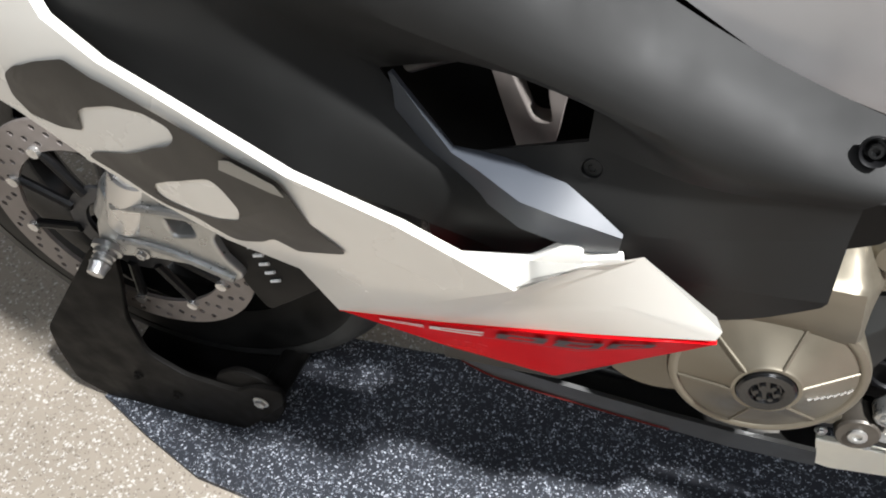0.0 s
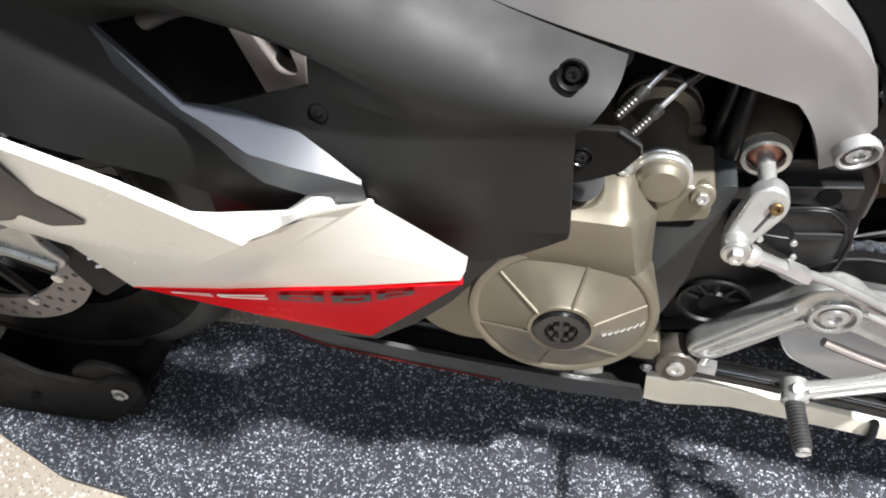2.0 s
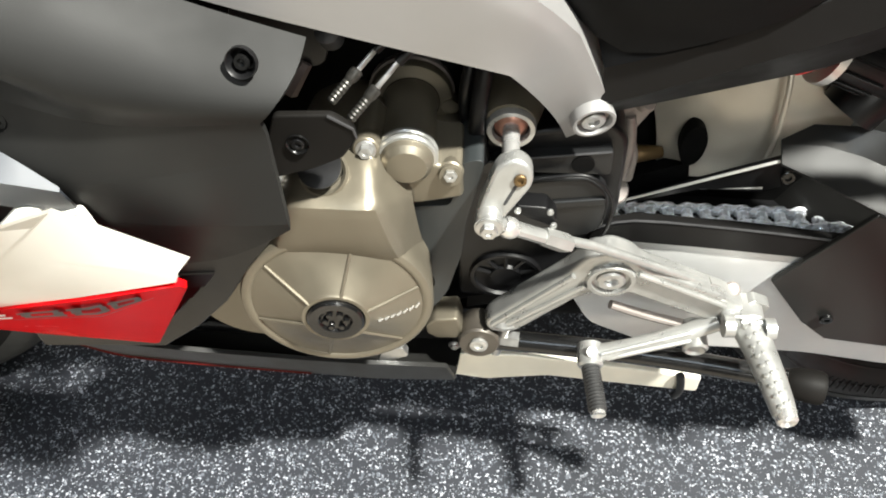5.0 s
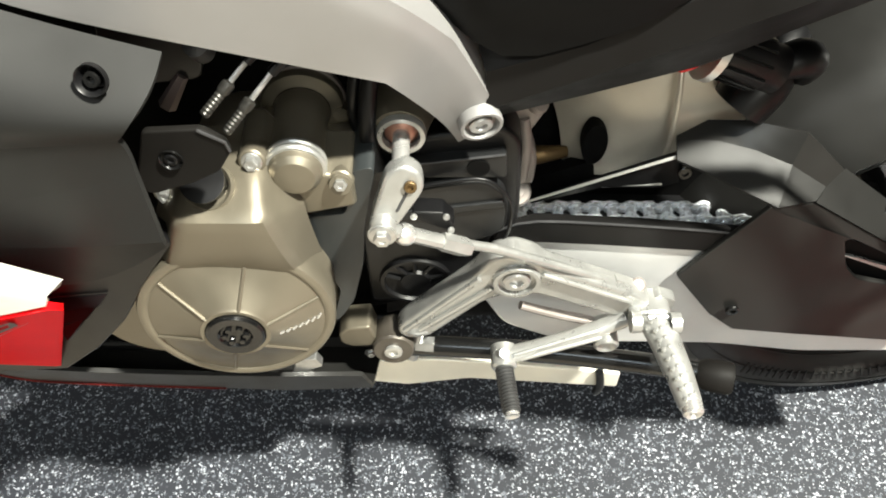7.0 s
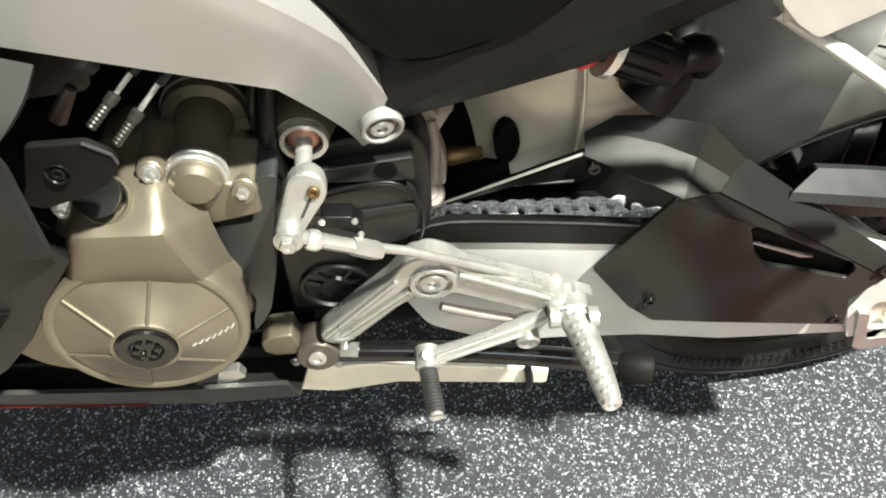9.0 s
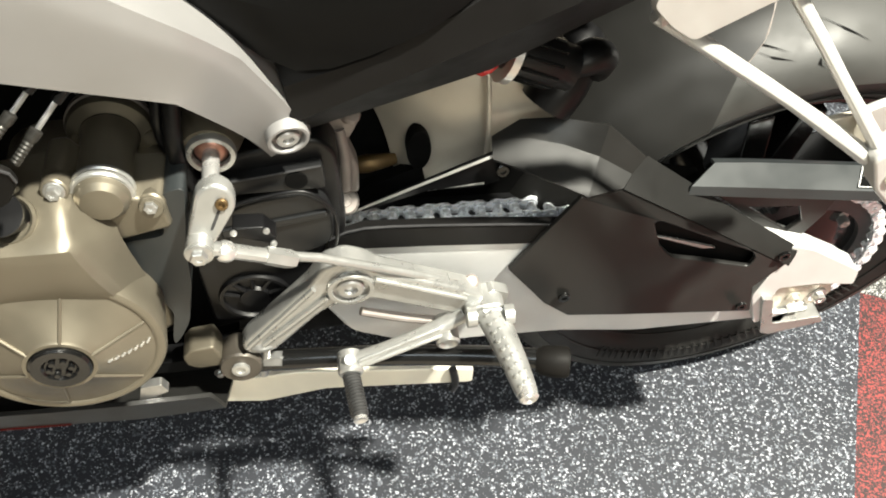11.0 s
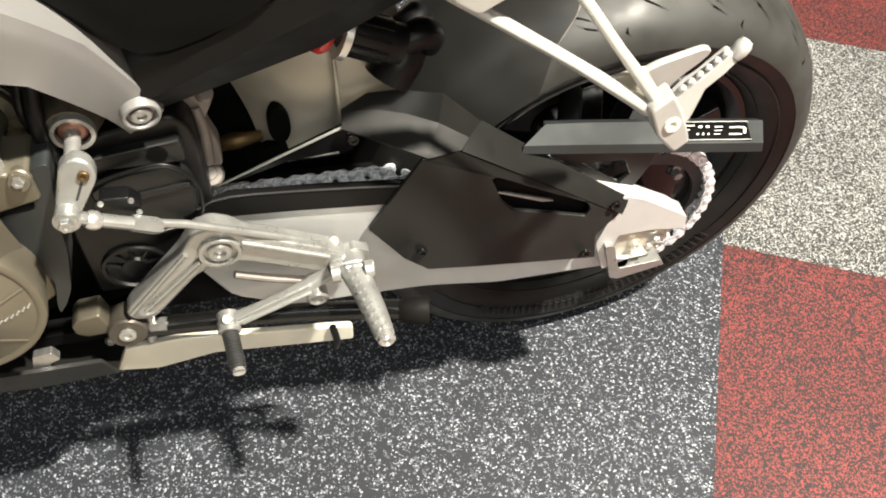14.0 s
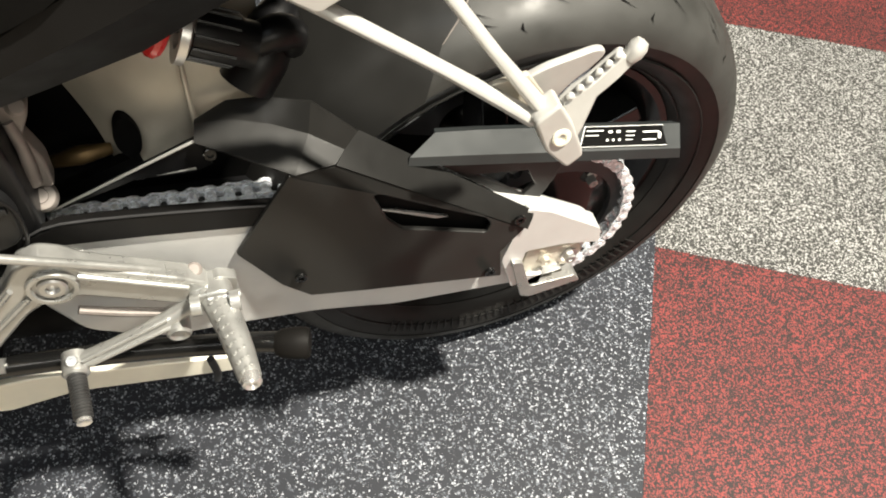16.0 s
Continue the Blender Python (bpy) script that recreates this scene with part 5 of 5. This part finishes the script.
def link_mesh(gap, width, name):
    loop = []
    for k in range(9):
        a = math.pi / 2 + math.pi * k / 8
        loop.append((-PITCH / 2 + 0.0068 * math.cos(a), 0.0068 * math.sin(a)))
    loop.append((0, -0.0052))
    for k in range(9):
        a = -math.pi / 2 + math.pi * k / 8
        loop.append((PITCH / 2 + 0.0068 * math.cos(a), 0.0068 * math.sin(a)))
    loop.append((0, 0.0052))
    parts = [slab(loop, -gap - 0.0019, -gap), slab(loop, gap, gap + 0.0019)]
    for x in (-PITCH / 2, PITCH / 2):
        parts.append(lathe([(-width, 0.0), (-width, 0.0026), (width, 0.0026), (width, 0.0)], (x, 0, 0), (0, -1, 0), 8))
        if gap < 0.006:
            parts.append(lathe([(-0.0046, 0.0), (-0.0046, 0.005), (0.0046, 0.005), (0.0046, 0.0)], (x, 0, 0), (0, -1, 0), 10))
    bm = joined(*parts)
    bmesh.ops.recalc_face_normals(bm, faces=bm.faces)
    me = bpy.data.meshes.new(name)
    bm.to_mesh(me)
    bm.free()
    me.materials.append(CHAINSTEEL)
    me.shade_smooth()
    me.set_sharp_from_angle(angle=radians(35))
    return me


LINKS = (link_mesh(0.0052, 0.0070, "inner_link"), link_mesh(0.0074, 0.0106, "outer_link"))
for k in range(len(spots) - 1):
    p, q = spots[k], spots[k + 1]
    ob = new("link", LINKS[k % 2])
    ob.parent = chain
    ob.location = (p + q) / 2 - PLACE[chain]
    ob.rotation_euler = (0, -math.atan2(q.z - p.z, q.x - p.x), 0)

# ---- chain guard with its warning label ----
CG = [[(-0.170, -0.128, 0.482), (-0.12, -0.130, 0.474), (0.098, -0.132, 0.436)], [(-0.168, -0.126, 0.490), (-0.12, -0.128, 0.484), (0.096, -0.130, 0.447)], [(-0.140, -0.104, 0.492), (-0.10, -0.104, 0.487), (0.105, -0.106, 0.455)], [(-0.137, -0.092, 0.485), (-0.10, -0.092, 0.480), (0.103, -0.095, 0.448)]]
cguard = part("chain_guard", sheet(CG), SHIELD, bike, "dark grey plastic chain guard with a warning label", sharp=25, solid=0.003)
WEB = [(-0.14, 0.472), (-0.05, 0.395), (-0.04, 0.395), (-0.025, 0.43), (-0.02, 0.455)]
part("guard_web", slab(WEB, -0.124, -0.119, [[(-0.105, 0.452), (-0.055, 0.412), (-0.045, 0.425), (-0.055, 0.446)]]), COVER, cguard, bevel=0.001)


def on_guard(u, v, lift):
    p = Vector(CG[1][1]).lerp(Vector(CG[1][2]), u).lerp(Vector(CG[2][1]).lerp(Vector(CG[2][2]), u), v)
    return p + Vector((0.14, -0.2, 0.95)).normalized() * lift


tag = decal("warning_label", [(0.50, 0.10), (0.93, 0.10), (0.90, 0.92), (0.50, 0.92)], RIM, cguard, 0.0012, surface=on_guard)
BARS = [(0.515, 0.60, 0.72, 0.76), (0.515, 0.58, 0.54, 0.57), (0.625, 0.645, 0.64, 0.73), (0.665, 0.685, 0.64, 0.73), (0.62, 0.63, 0.32, 0.40), (0.65, 0.66, 0.32, 0.40), (0.68, 0.69, 0.32, 0.40), (0.715, 0.76, 0.66, 0.70), (0.715, 0.76, 0.50, 0.53), (0.715, 0.75, 0.34, 0.37), (0.80, 0.885, 0.62, 0.68), (0.80, 0.87, 0.32, 0.37), (0.88, 0.895, 0.38, 0.62), (0.50, 0.925, 0.10, 0.118), (0.50, 0.905, 0.90, 0.918), (0.50, 0.504, 0.10, 0.92)]
for u0, u1, v0, v1 in BARS:
    decal("print_bar", [(u0, v0), (u1, v0), (u1, v1), (u0, v1)], PALE, tag, 0.0022, surface=on_guard, cuts=1)

# ---- passenger footrest hanger ----
hang = part("passenger_hanger", tube([(-0.265, -0.175, 0.701), (-0.218, -0.187, 0.673), (-0.172, -0.198, 0.645), (-0.110, -0.213, 0.604)], [0.0065, 0.006, 0.0056, 0.0075], 12, 3, True, 0.8), BRIGHTCAST, bike, "cast alloy passenger footrest hanger")
part("hanger_strut", tube([(-0.190, -0.176, 0.717), (-0.165, -0.187, 0.687), (-0.138, -0.201, 0.653), (-0.098, -0.216, 0.604)], [0.006, 0.0055, 0.0052, 0.0075], 12, 3, True, 0.8), BRIGHTCAST, hang)
part("hanger_plate", slab(rounded([(-0.2765, 0.719), (-0.272, 0.735), (-0.24, 0.760), (-0.15, 0.750), (-0.178, 0.728), (-0.205, 0.7175), (-0.2385, 0.699), (-0.2470, 0.694), (-0.262, 0.704)], 0.004), -0.194, -0.182), BRIGHTCAST, hang, bevel=0.003)
part("hanger_web", slab([(-0.140, 0.627), (-0.113, 0.6325), (-0.0935, 0.605), (-0.1034, 0.5985)], -0.201, -0.196), TITAN, hang, bevel=0.001)
part("hanger_top", tube([(-0.265, -0.175, 0.701), (-0.23, -0.175, 0.712), (-0.19, -0.176, 0.717)], [0.009, 0.008, 0.008], 12, 3), BRIGHTCAST, hang)
part("hanger_foot", slab([(x, z, -0.1 * (0.64 - z)) for x, z in rounded([(-0.115, 0.612), (-0.098, 0.625), (-0.085, 0.605), (-0.073, 0.577), (-0.085, 0.567), (-0.103, 0.585)], 0.004)], -0.224, -0.205), BRIGHTCAST, hang, bevel=0.003)
bolt((-0.094, -0.227, 0.597), (0, -1, 0.2), 0.007, hang, PLATE, 0.003, False)
HG = [(-0.118, 0.604), (-0.113, 0.614), (-0.0937, 0.6240), (-0.0585, 0.6340), (-0.0515, 0.6320), (-0.0515, 0.6270), (-0.0573, 0.6195), (-0.0715, 0.6068), (-0.0816, 0.593), (-0.10, 0.588)]
part("heel_plate", slab(rounded(HG, 0.005), -0.188, -0.181), BRIGHTCAST, hang, "polished alloy heel plate", bevel=0.002)
PEG = [(-0.0550, 0.6501, -0.213), (-0.0631, 0.6436, -0.214), (-0.0754, 0.6341, -0.217), (-0.0865, 0.6282, -0.219), (-0.0947, 0.6206, -0.221), (-0.0925, 0.6041, -0.224), (-0.0817, 0.5890, -0.226), (-0.0775, 0.603, -0.225), (-0.0702, 0.6229, -0.220), (-0.0572, 0.6336, -0.217), (-0.0412, 0.6430, -0.212)]
ppeg = part("passenger_peg", slab(PEG, -0.002, 0.009), BRIGHTCAST, bike, "toothed alloy passenger footpeg, folded up", bevel=0.0025)
part("peg_knob", lathe([(-0.008, 0), (-0.008, 0.0050), (-0.003, 0.0066), (0.003, 0.0066), (0.007, 0.0045), (0.008, 0)], (-0.0455, -0.2115, 0.6505), (0.5, 0.1, 0.8), 20), BRIGHTCAST, ppeg)
for k in range(6):
    s = k / 5
    c = Vector((-0.0895, -0.2195, 0.6255)).lerp(Vector((-0.0580, -0.2125, 0.6480)), s)
    part("peg_tooth", lathe([(-0.006, 0.0), (-0.006, 0.0026), (0.003, 0.0030), (0.0045, 0.0018), (0.005, 0)], c, (-0.45, -0.6, 0.6), 10), BRIGHTCAST, ppeg)

# ---- rear mudguard, shock, tail ----
HU = []
turn = rear.rotation_euler.to_matrix()
for off, r, a0 in ((-0.0962, 0.2465, 119), (-0.079, tread_radius(0.079) + 0.006, 111.5), (-0.0648, tread_radius(0.0648) + 0.009, 106), (-0.0478, tread_radius(0.0478) + 0.012, 103.3), (-0.0258, tread_radius(0.0258) + 0.014, 101.2), (0.03, TR + 0.014, 99), (0.085, tread_radius(0.085) + 0.008, 99)):
    HU.append([RC + turn @ Vector((r * math.cos(a), off, r * math.sin(a))) for a in [radians(a0 + (186 - a0) * k / 12) for k in range(13)]])
hugger = part("rear_mudguard", sheet(HU), COVER, bike, "black plastic rear mudguard hugging the tyre", sharp=50, solid=0.003)
part("mudguard_edge", tube([row[0] for row in HU[1:6]], 0.0009, 6, 3), LINKCAST, hugger, "pale rear edge of the mudguard")
part("guard_lug", tube([(-0.288, -0.075, 0.548), (-0.275, -0.068, 0.566), (-0.262, -0.055, 0.580), (-0.25, -0.04, 0.588)], [0.022, 0.023, 0.020, 0.014], 14, 3), PLASTIC, hugger)
# monoshock
shock = part("shock_body", lathe([(0.0, 0.0), (0.0, 0.0185), (0.030, 0.0195), (0.034, 0.017), (0.045, 0.017), (0.045, 0)], (-0.320, -0.090, 0.614), (0.85, -0.05, -0.35), 28), PLASTIC, bike, "black shock absorber with a red spring")
for k in range(12):
    a = 2 * math.pi * k / 12
    _, sd, up = frame_of((0.85, -0.05, -0.35))
    o = Vector((-0.320, -0.090, 0.614)) + 0.0193 * (math.cos(a) * sd + math.sin(a) * up)
    part("adjuster_groove", tube([o, o + Vector((0.85, -0.05, -0.35)).normalized() * 0.030], 0.0014, 5, 0), RIM, shock)
coil = [Vector((-0.392, -0.087, 0.634)) + Vector((0.85, -0.05, -0.20)).normalized() * (0.0026 * k) + 0.0165 * (math.cos(k * 0.62) * frame_of((0.85, -0.05, -0.2))[1] + math.sin(k * 0.62) * frame_of((0.85, -0.05, -0.2))[2]) for k in range(24)]
part("shock_spring", tube(coil, 0.0062, 10, 2), SPRING_RED, shock, "glossy red coil spring")
part("spring_seat", lathe([(0, 0.014), (0, 0.024), (0.006, 0.024), (0.008, 0.019), (0.008, 0.014)], (-0.329, -0.0895, 0.6165), (0.85, -0.05, -0.35), 28, closed=True), MILLED, shock)
part("shock_eye", tube([(-0.278, -0.088, 0.597), (-0.262, -0.085, 0.600), (-0.250, -0.078, 0.592), (-0.250, -0.072, 0.575)], [0.012, 0.014, 0.013, 0.010], 12, 3), PLASTIC, shock)
# bronze casting ahead of the wheel with its round port
XB = [[(-0.405, -0.035, 0.44), (-0.372, -0.060, 0.455), (-0.33, -0.066, 0.475), (-0.27, -0.055, 0.49)], [(-0.412, -0.035, 0.50), (-0.374, -0.064, 0.505), (-0.33, -0.072, 0.515), (-0.27, -0.060, 0.53)], [(-0.43, -0.03, 0.545), (-0.385, -0.056, 0.555), (-0.33, -0.064, 0.565), (-0.27, -0.052, 0.575)], [(-0.45, -0.005, 0.585), (-0.39, -0.03, 0.605), (-0.33, -0.035, 0.605), (-0.27, -0.02, 0.605)], [(-0.46, 0.06, 0.60), (-0.39, 0.05, 0.62), (-0.33, 0.04, 0.62), (-0.27, 0.05, 0.62)]]
body = part("swingarm_crossmember", sheet(XB), TITAN, bike, "brushed bronze-coloured swingarm casting", sharp=60, solid=0.004, subdiv=2)
part("weld_seam", tube([(-0.333, -0.0735, 0.48), (-0.332, -0.0765, 0.515), (-0.333, -0.0705, 0.56), (-0.333, -0.045, 0.60)], 0.0022, 8, 3), TITAN, body)
# Port without depth: a slab on the face, its inner shade as near-black
port = part("casting_port", slab(circle(-0.387, 0.497, 0.0105, 28, 2.1), -0.0630, -0.0500), SHADE, body, "near-black oval slab for the shaded hole of the port", bevel=0.001)
CAST = [(-0.4530, 0.5879), (-0.4437, 0.5910), (-0.4355, 0.5879), (-0.4373, 0.5747), (-0.4470, 0.5555), (-0.4395, 0.5296), (-0.4404, 0.5010), (-0.4710, 0.5073), (-0.4698, 0.5484), (-0.4712, 0.5733)]
link = part("link_casting", slab(rounded(CAST, 0.005), -0.108, -0.090), LINKCAST, bike, "brown-grey casting at the swingarm pivot", bevel=0.005)
part("casting_lobe", lathe([(-0.008, 0), (-0.008, 0.0070), (0.003, 0.0072), (0.006, 0.0050), (0.006, 0)], (-0.4430, -0.1060, 0.5827), (0.3, -0.7, 0.6), 18), LINKCAST, link)
part("casting_rib", tube([(-0.4665, -0.1080, 0.5713), (-0.4616, -0.1110, 0.5451), (-0.4611, -0.1100, 0.5107)], [0.003, 0.0035, 0.005], 12, 3), LINKCAST, link)
part("casting_rib", tube([(-0.4518, -0.1080, 0.5717), (-0.4491, -0.1110, 0.5460), (-0.4523, -0.1100, 0.5123)], [0.004, 0.0045, 0.006], 12, 3), LINKCAST, link)
part("link_knuckle", lathe([(-0.014, 0), (-0.014, 0.0115), (0.000, 0.0125), (0.004, 0.0105), (0.005, 0.0060), (0.0065, 0.0055), (0.0065, 0.0)], (-0.4536, -0.1060, 0.4923), (0.1, -0.62, 0.78), 26), LINKCAST, link)
part("link_strap", tube([(-0.44, -0.03, 0.565), (-0.40, -0.035, 0.552), (-0.375, -0.03, 0.548)], 0.007, 10, 3), ALLOY, bike)
part("gold_fitting", tube([(-0.455, -0.04, 0.462), (-0.43, -0.045, 0.470), (-0.405, -0.04, 0.468)], [0.0055, 0.0085, 0.0050], 12, 3), GOLD, bike, "gold-coloured linkage fitting")
# Added filler behind the pivot, near-black in place of the shade there
part("rear_shade_core", slab([(-0.47, 0.36), (-0.47, 0.58), (-0.36, 0.50), (-0.36, 0.36)], -0.02, 0.12), SHADE, bike)
# tail panel and seat base
TL = [[(-0.475, -0.128, 0.596), (-0.414, -0.132, 0.618), (-0.35, -0.134, 0.640), (-0.30, -0.136, 0.668), (-0.24, -0.138, 0.700), (-0.14, -0.135, 0.76)], [(-0.482, -0.150, 0.622), (-0.43, -0.158, 0.650), (-0.37, -0.162, 0.678), (-0.31, -0.164, 0.706), (-0.25, -0.162, 0.736), (-0.15, -0.155, 0.79)], [(-0.482, -0.150, 0.650), (-0.426, -0.156, 0.672), (-0.375, -0.158, 0.700), (-0.32, -0.156, 0.735), (-0.26, -0.150, 0.77), (-0.16, -0.14, 0.83)], [(-0.50, -0.10, 0.70), (-0.44, -0.10, 0.73), (-0.38, -0.10, 0.75), (-0.32, -0.10, 0.78), (-0.26, -0.10, 0.81), (-0.16, -0.09, 0.86)]]
part("tail_panel", sheet(TL), TAILBLACK, bike, "dark satin tail side panel", sharp=35, solid=0.003, offset=1)
ST = [[(-0.545, -0.150, 0.728), (-0.505, -0.158, 0.700), (-0.476, -0.152, 0.656), (-0.43, -0.160, 0.678), (-0.39, -0.163, 0.695), (-0.365, -0.158, 0.715)], [(-0.555, -0.160, 0.755), (-0.515, -0.172, 0.735), (-0.475, -0.172, 0.705), (-0.435, -0.174, 0.715), (-0.40, -0.172, 0.725), (-0.372, -0.162, 0.738)], [(-0.58, -0.150, 0.81), (-0.54, -0.155, 0.79), (-0.48, -0.155, 0.78), (-0.44, -0.150, 0.785), (-0.40, -0.145, 0.79), (-0.375, -0.14, 0.79)], [(-0.60, -0.05, 0.86), (-0.54, -0.05, 0.84), (-0.48, -0.05, 0.83), (-0.44, -0.05, 0.83), (-0.40, -0.05, 0.83), (-0.375, -0.05, 0.83)]]
part("seat", sheet(ST), SEATBLACK, bike, "dark seat side cover", sharp=40, solid=0.003, offset=1, subdiv=1)
# Added fillers inside tail and body; interior shade is their near-black colour
part("tail_shade_core", slab([(-0.56, 0.70), (-0.60, 0.85), (-0.15, 0.86), (-0.20, 0.72), (-0.36, 0.66), (-0.47, 0.63)], -0.09, 0.16), SHADE, bike)
part("body_shade_core", slab([(-1.15, 0.85), (-1.10, 1.0), (-0.60, 0.88), (-0.62, 0.74), (-0.95, 0.72)], -0.17, 0.20), SHADE, bike)

# ---- front end ----
FC = Vector((-1.330, 0.000, 0.340))


def ring_disc(name, centre, y, r0, r1, thick, mat, parent, holes, label):
    loops = [circle(centre.x, centre.z, r0, 64)]
    for k in range(holes):
        for j, rr in enumerate((0.25, 0.5, 0.76)):
            a = 2 * math.pi * (k + 0.33 * j) / holes
            r = r0 + (r1 - r0) * rr
            loops.append(circle(centre.x + r * math.cos(a), centre.z + r * math.sin(a), 0.0040, 8))
    return part(name, slab(circle(centre.x, centre.z, r1, 80), y, y + thick, loops), mat, parent, label)


disc = ring_disc("brake_disc", FC, -0.100, 0.124, 0.165, 0.005, LINKCAST, front, 26, "drilled steel brake disc")
turned("disc_carrier", [(0, 0.045), (0, 0.066), (0.006, 0.066), (0.006, 0.045)], -0.090, GREYMETAL, front, centre=FC, n=40)
for k in range(10):
    a = radians(36 * k + 8)
    p, q = [Vector((FC.x + r * math.cos(a), -0.097, FC.z + r * math.sin(a))) for r in (0.06, 0.128)]
    part("carrier_arm", tube([p, q], 0.006, 8, 0), PLASTIC, front)
    part("disc_bobbin", lathe([(0, 0), (0, 0.007), (0.006, 0.007), (0.006, 0.003), (0.004, 0)], (q.x, -0.100, q.z), (0, -1, 0), 12), MILLED, front)
for k in range(5):
    for side in (-1, 1):
        spoke(front, FC, radians(72 * k + 5 + side * 10), -0.02, 0.04, 0.190, 0.026, 0.018, 0.03, RIM)
# fork leg and its foot with the caliper mount
fork = part("fork_leg", tube([(-1.13, -0.120, 0.62), (-1.188, -0.122, 0.543), (-1.236, -0.125, 0.484), (-1.285, -0.125, 0.415)], [0.021, 0.021, 0.021, 0.024], 24, 2), ALLOY, bike, "bare alloy fork leg")
FF = [(-1.3080, 0.3745), (-1.2950, 0.4180), (-1.2680, 0.4600), (-1.2465, 0.4816), (-1.1887, 0.4872), (-1.1816, 0.4740), (-1.1414, 0.4680), (-1.1390, 0.4500), (-1.1560, 0.4280), (-1.1520, 0.4060), (-1.1346, 0.3780), (-1.1480, 0.3650), (-1.1890, 0.3790), (-1.2360, 0.3780), (-1.2860, 0.3700)]
footc = part("fork_foot", slab(rounded(FF, 0.010), -0.152, -0.112, [rounded([(-1.205, 0.447), (-1.176, 0.449), (-1.174, 0.430), (-1.200, 0.424)], 0.006)]), ALLOY, fork, "cast fork foot with a caliper mount", bevel=0.006)
part("fork_clamp", lathe([(0.0, 0.0), (0.0, 0.0255), (0.004, 0.027), (0.075, 0.0265), (0.080, 0.0255), (0.081, 0.022), (0.13, 0.0215), (0.13, 0.0)], (-1.262, -0.132, 0.418), (0.42, 0.0, 0.91), 36), MILLED, fork, "turned alloy fork clamp")
part("fork_collar", lathe([(-0.02, 0.024), (0.0, 0.0265), (0.006, 0.026), (0.008, 0.022)], (-1.262, -0.125, 0.448), (0.62, 0.0, 0.78), 28), ALLOY, fork)
part("foot_ridge", tube([(-1.27, -0.154, 0.405), (-1.21, -0.154, 0.400), (-1.145, -0.154, 0.376)], 0.005, 8, 3), ALLOY, footc)
part("foot_ridge", tube([(-1.255, -0.154, 0.458), (-1.20, -0.154, 0.463), (-1.145, -0.154, 0.462)], 0.005, 8, 3), ALLOY, footc)
bolt((-1.250, -0.153, 0.386), (0, -1, 0), 0.008, footc, STEEL, 0.006)
calp = part("brake_caliper", slab(rounded([(-1.158, 0.440), (-1.130, 0.449), (-1.091, 0.432), (-1.061, 0.405), (-1.056, 0.371), (-1.128, 0.312), (-1.146, 0.354), (-1.150, 0.395)], 0.010), -0.142, -0.085), TAILBLACK, bike, "black radial brake caliper with pale lettering", bevel=0.005)
for k in range(6):
    s = k / 5
    p = Vector((-1.127 + 0.016 * s, -0.1435, 0.432 - 0.062 * s))
    part("letter_bar", tube([p, p + Vector((0.011, 0, 0.004))], 0.0020, 5, 0), PALE, calp)
pin = part("axle_pin", lathe([(0, 0.0), (0, 0.017), (0.006, 0.017), (0.007, 0.0125), (0.012, 0.0125), (0.013, 0.010), (0.017, 0.0115), (0.019, 0.010), (0.022, 0.0115), (0.026, 0.010), (0.034, 0.009), (0.034, 0.0)], (-1.295, -0.150, 0.382), (0, -1, -0.25), 24), STEEL, bike, "bright threaded axle end")

# ---- front wheel stand ----
stand = thing("wheel_stand", (-1.37, -0.02, 0.0), "dark painted steel wheel stand clamping the front axle", "stand")
SP = [(-1.3405, 0.3529), (-1.3173, 0.3715), (-1.3004, 0.3611), (-1.3149, 0.3056), (-1.3401, 0.2318), (-1.3421, 0.1548), (-1.2985, 0.1182), (-1.2265, 0.1090), (-1.1910, 0.1349), (-1.1545, 0.1394), (-1.1582, 0.1075), (-1.2013, 0.0501), (-1.2400, 0.004), (-1.3000, 0.0), (-1.4700, 0.0), (-1.5080, 0.030), (-1.5018, 0.1090), (-1.4897, 0.1625), (-1.4296, 0.2395)]
for y in (-0.147, 0.139):
    sp = part("side_plate", slab(rounded(SP, 0.012), y, y + 0.008), STAND, stand, "dark steel plate", bevel=0.002)
BL = [(-1.25, 0.02), (-1.26, 0.12), (-1.22, 0.15), (-1.185, 0.140), (-1.165, 0.110), (-1.17, 0.07), (-1.20, 0.02)]
for y in (-0.138, 0.128):
    part("cradle_plate", slab(rounded(BL, 0.012), y, y + 0.010), STAND, stand, bevel=0.002)
part("base_bar", box(-1.46, -1.24, -0.138, 0.138, 0.001, 0.02), STAND, stand)
part("cradle", tube([(-1.20, -0.128, 0.07), (-1.19, 0.0, 0.07), (-1.20, 0.128, 0.07)], 0.018, 12, 3), STAND, stand)
for p in ((-1.1921, -0.1480, 0.1010), (-1.38, -0.148, 0.09), (-1.33, -0.148, 0.06)):
    bolt(p, (0, -1, 0), 0.011 if p[0] > -1.3 else 0.007, stand, STEEL if p[0] > -1.3 else STAND, 0.006)
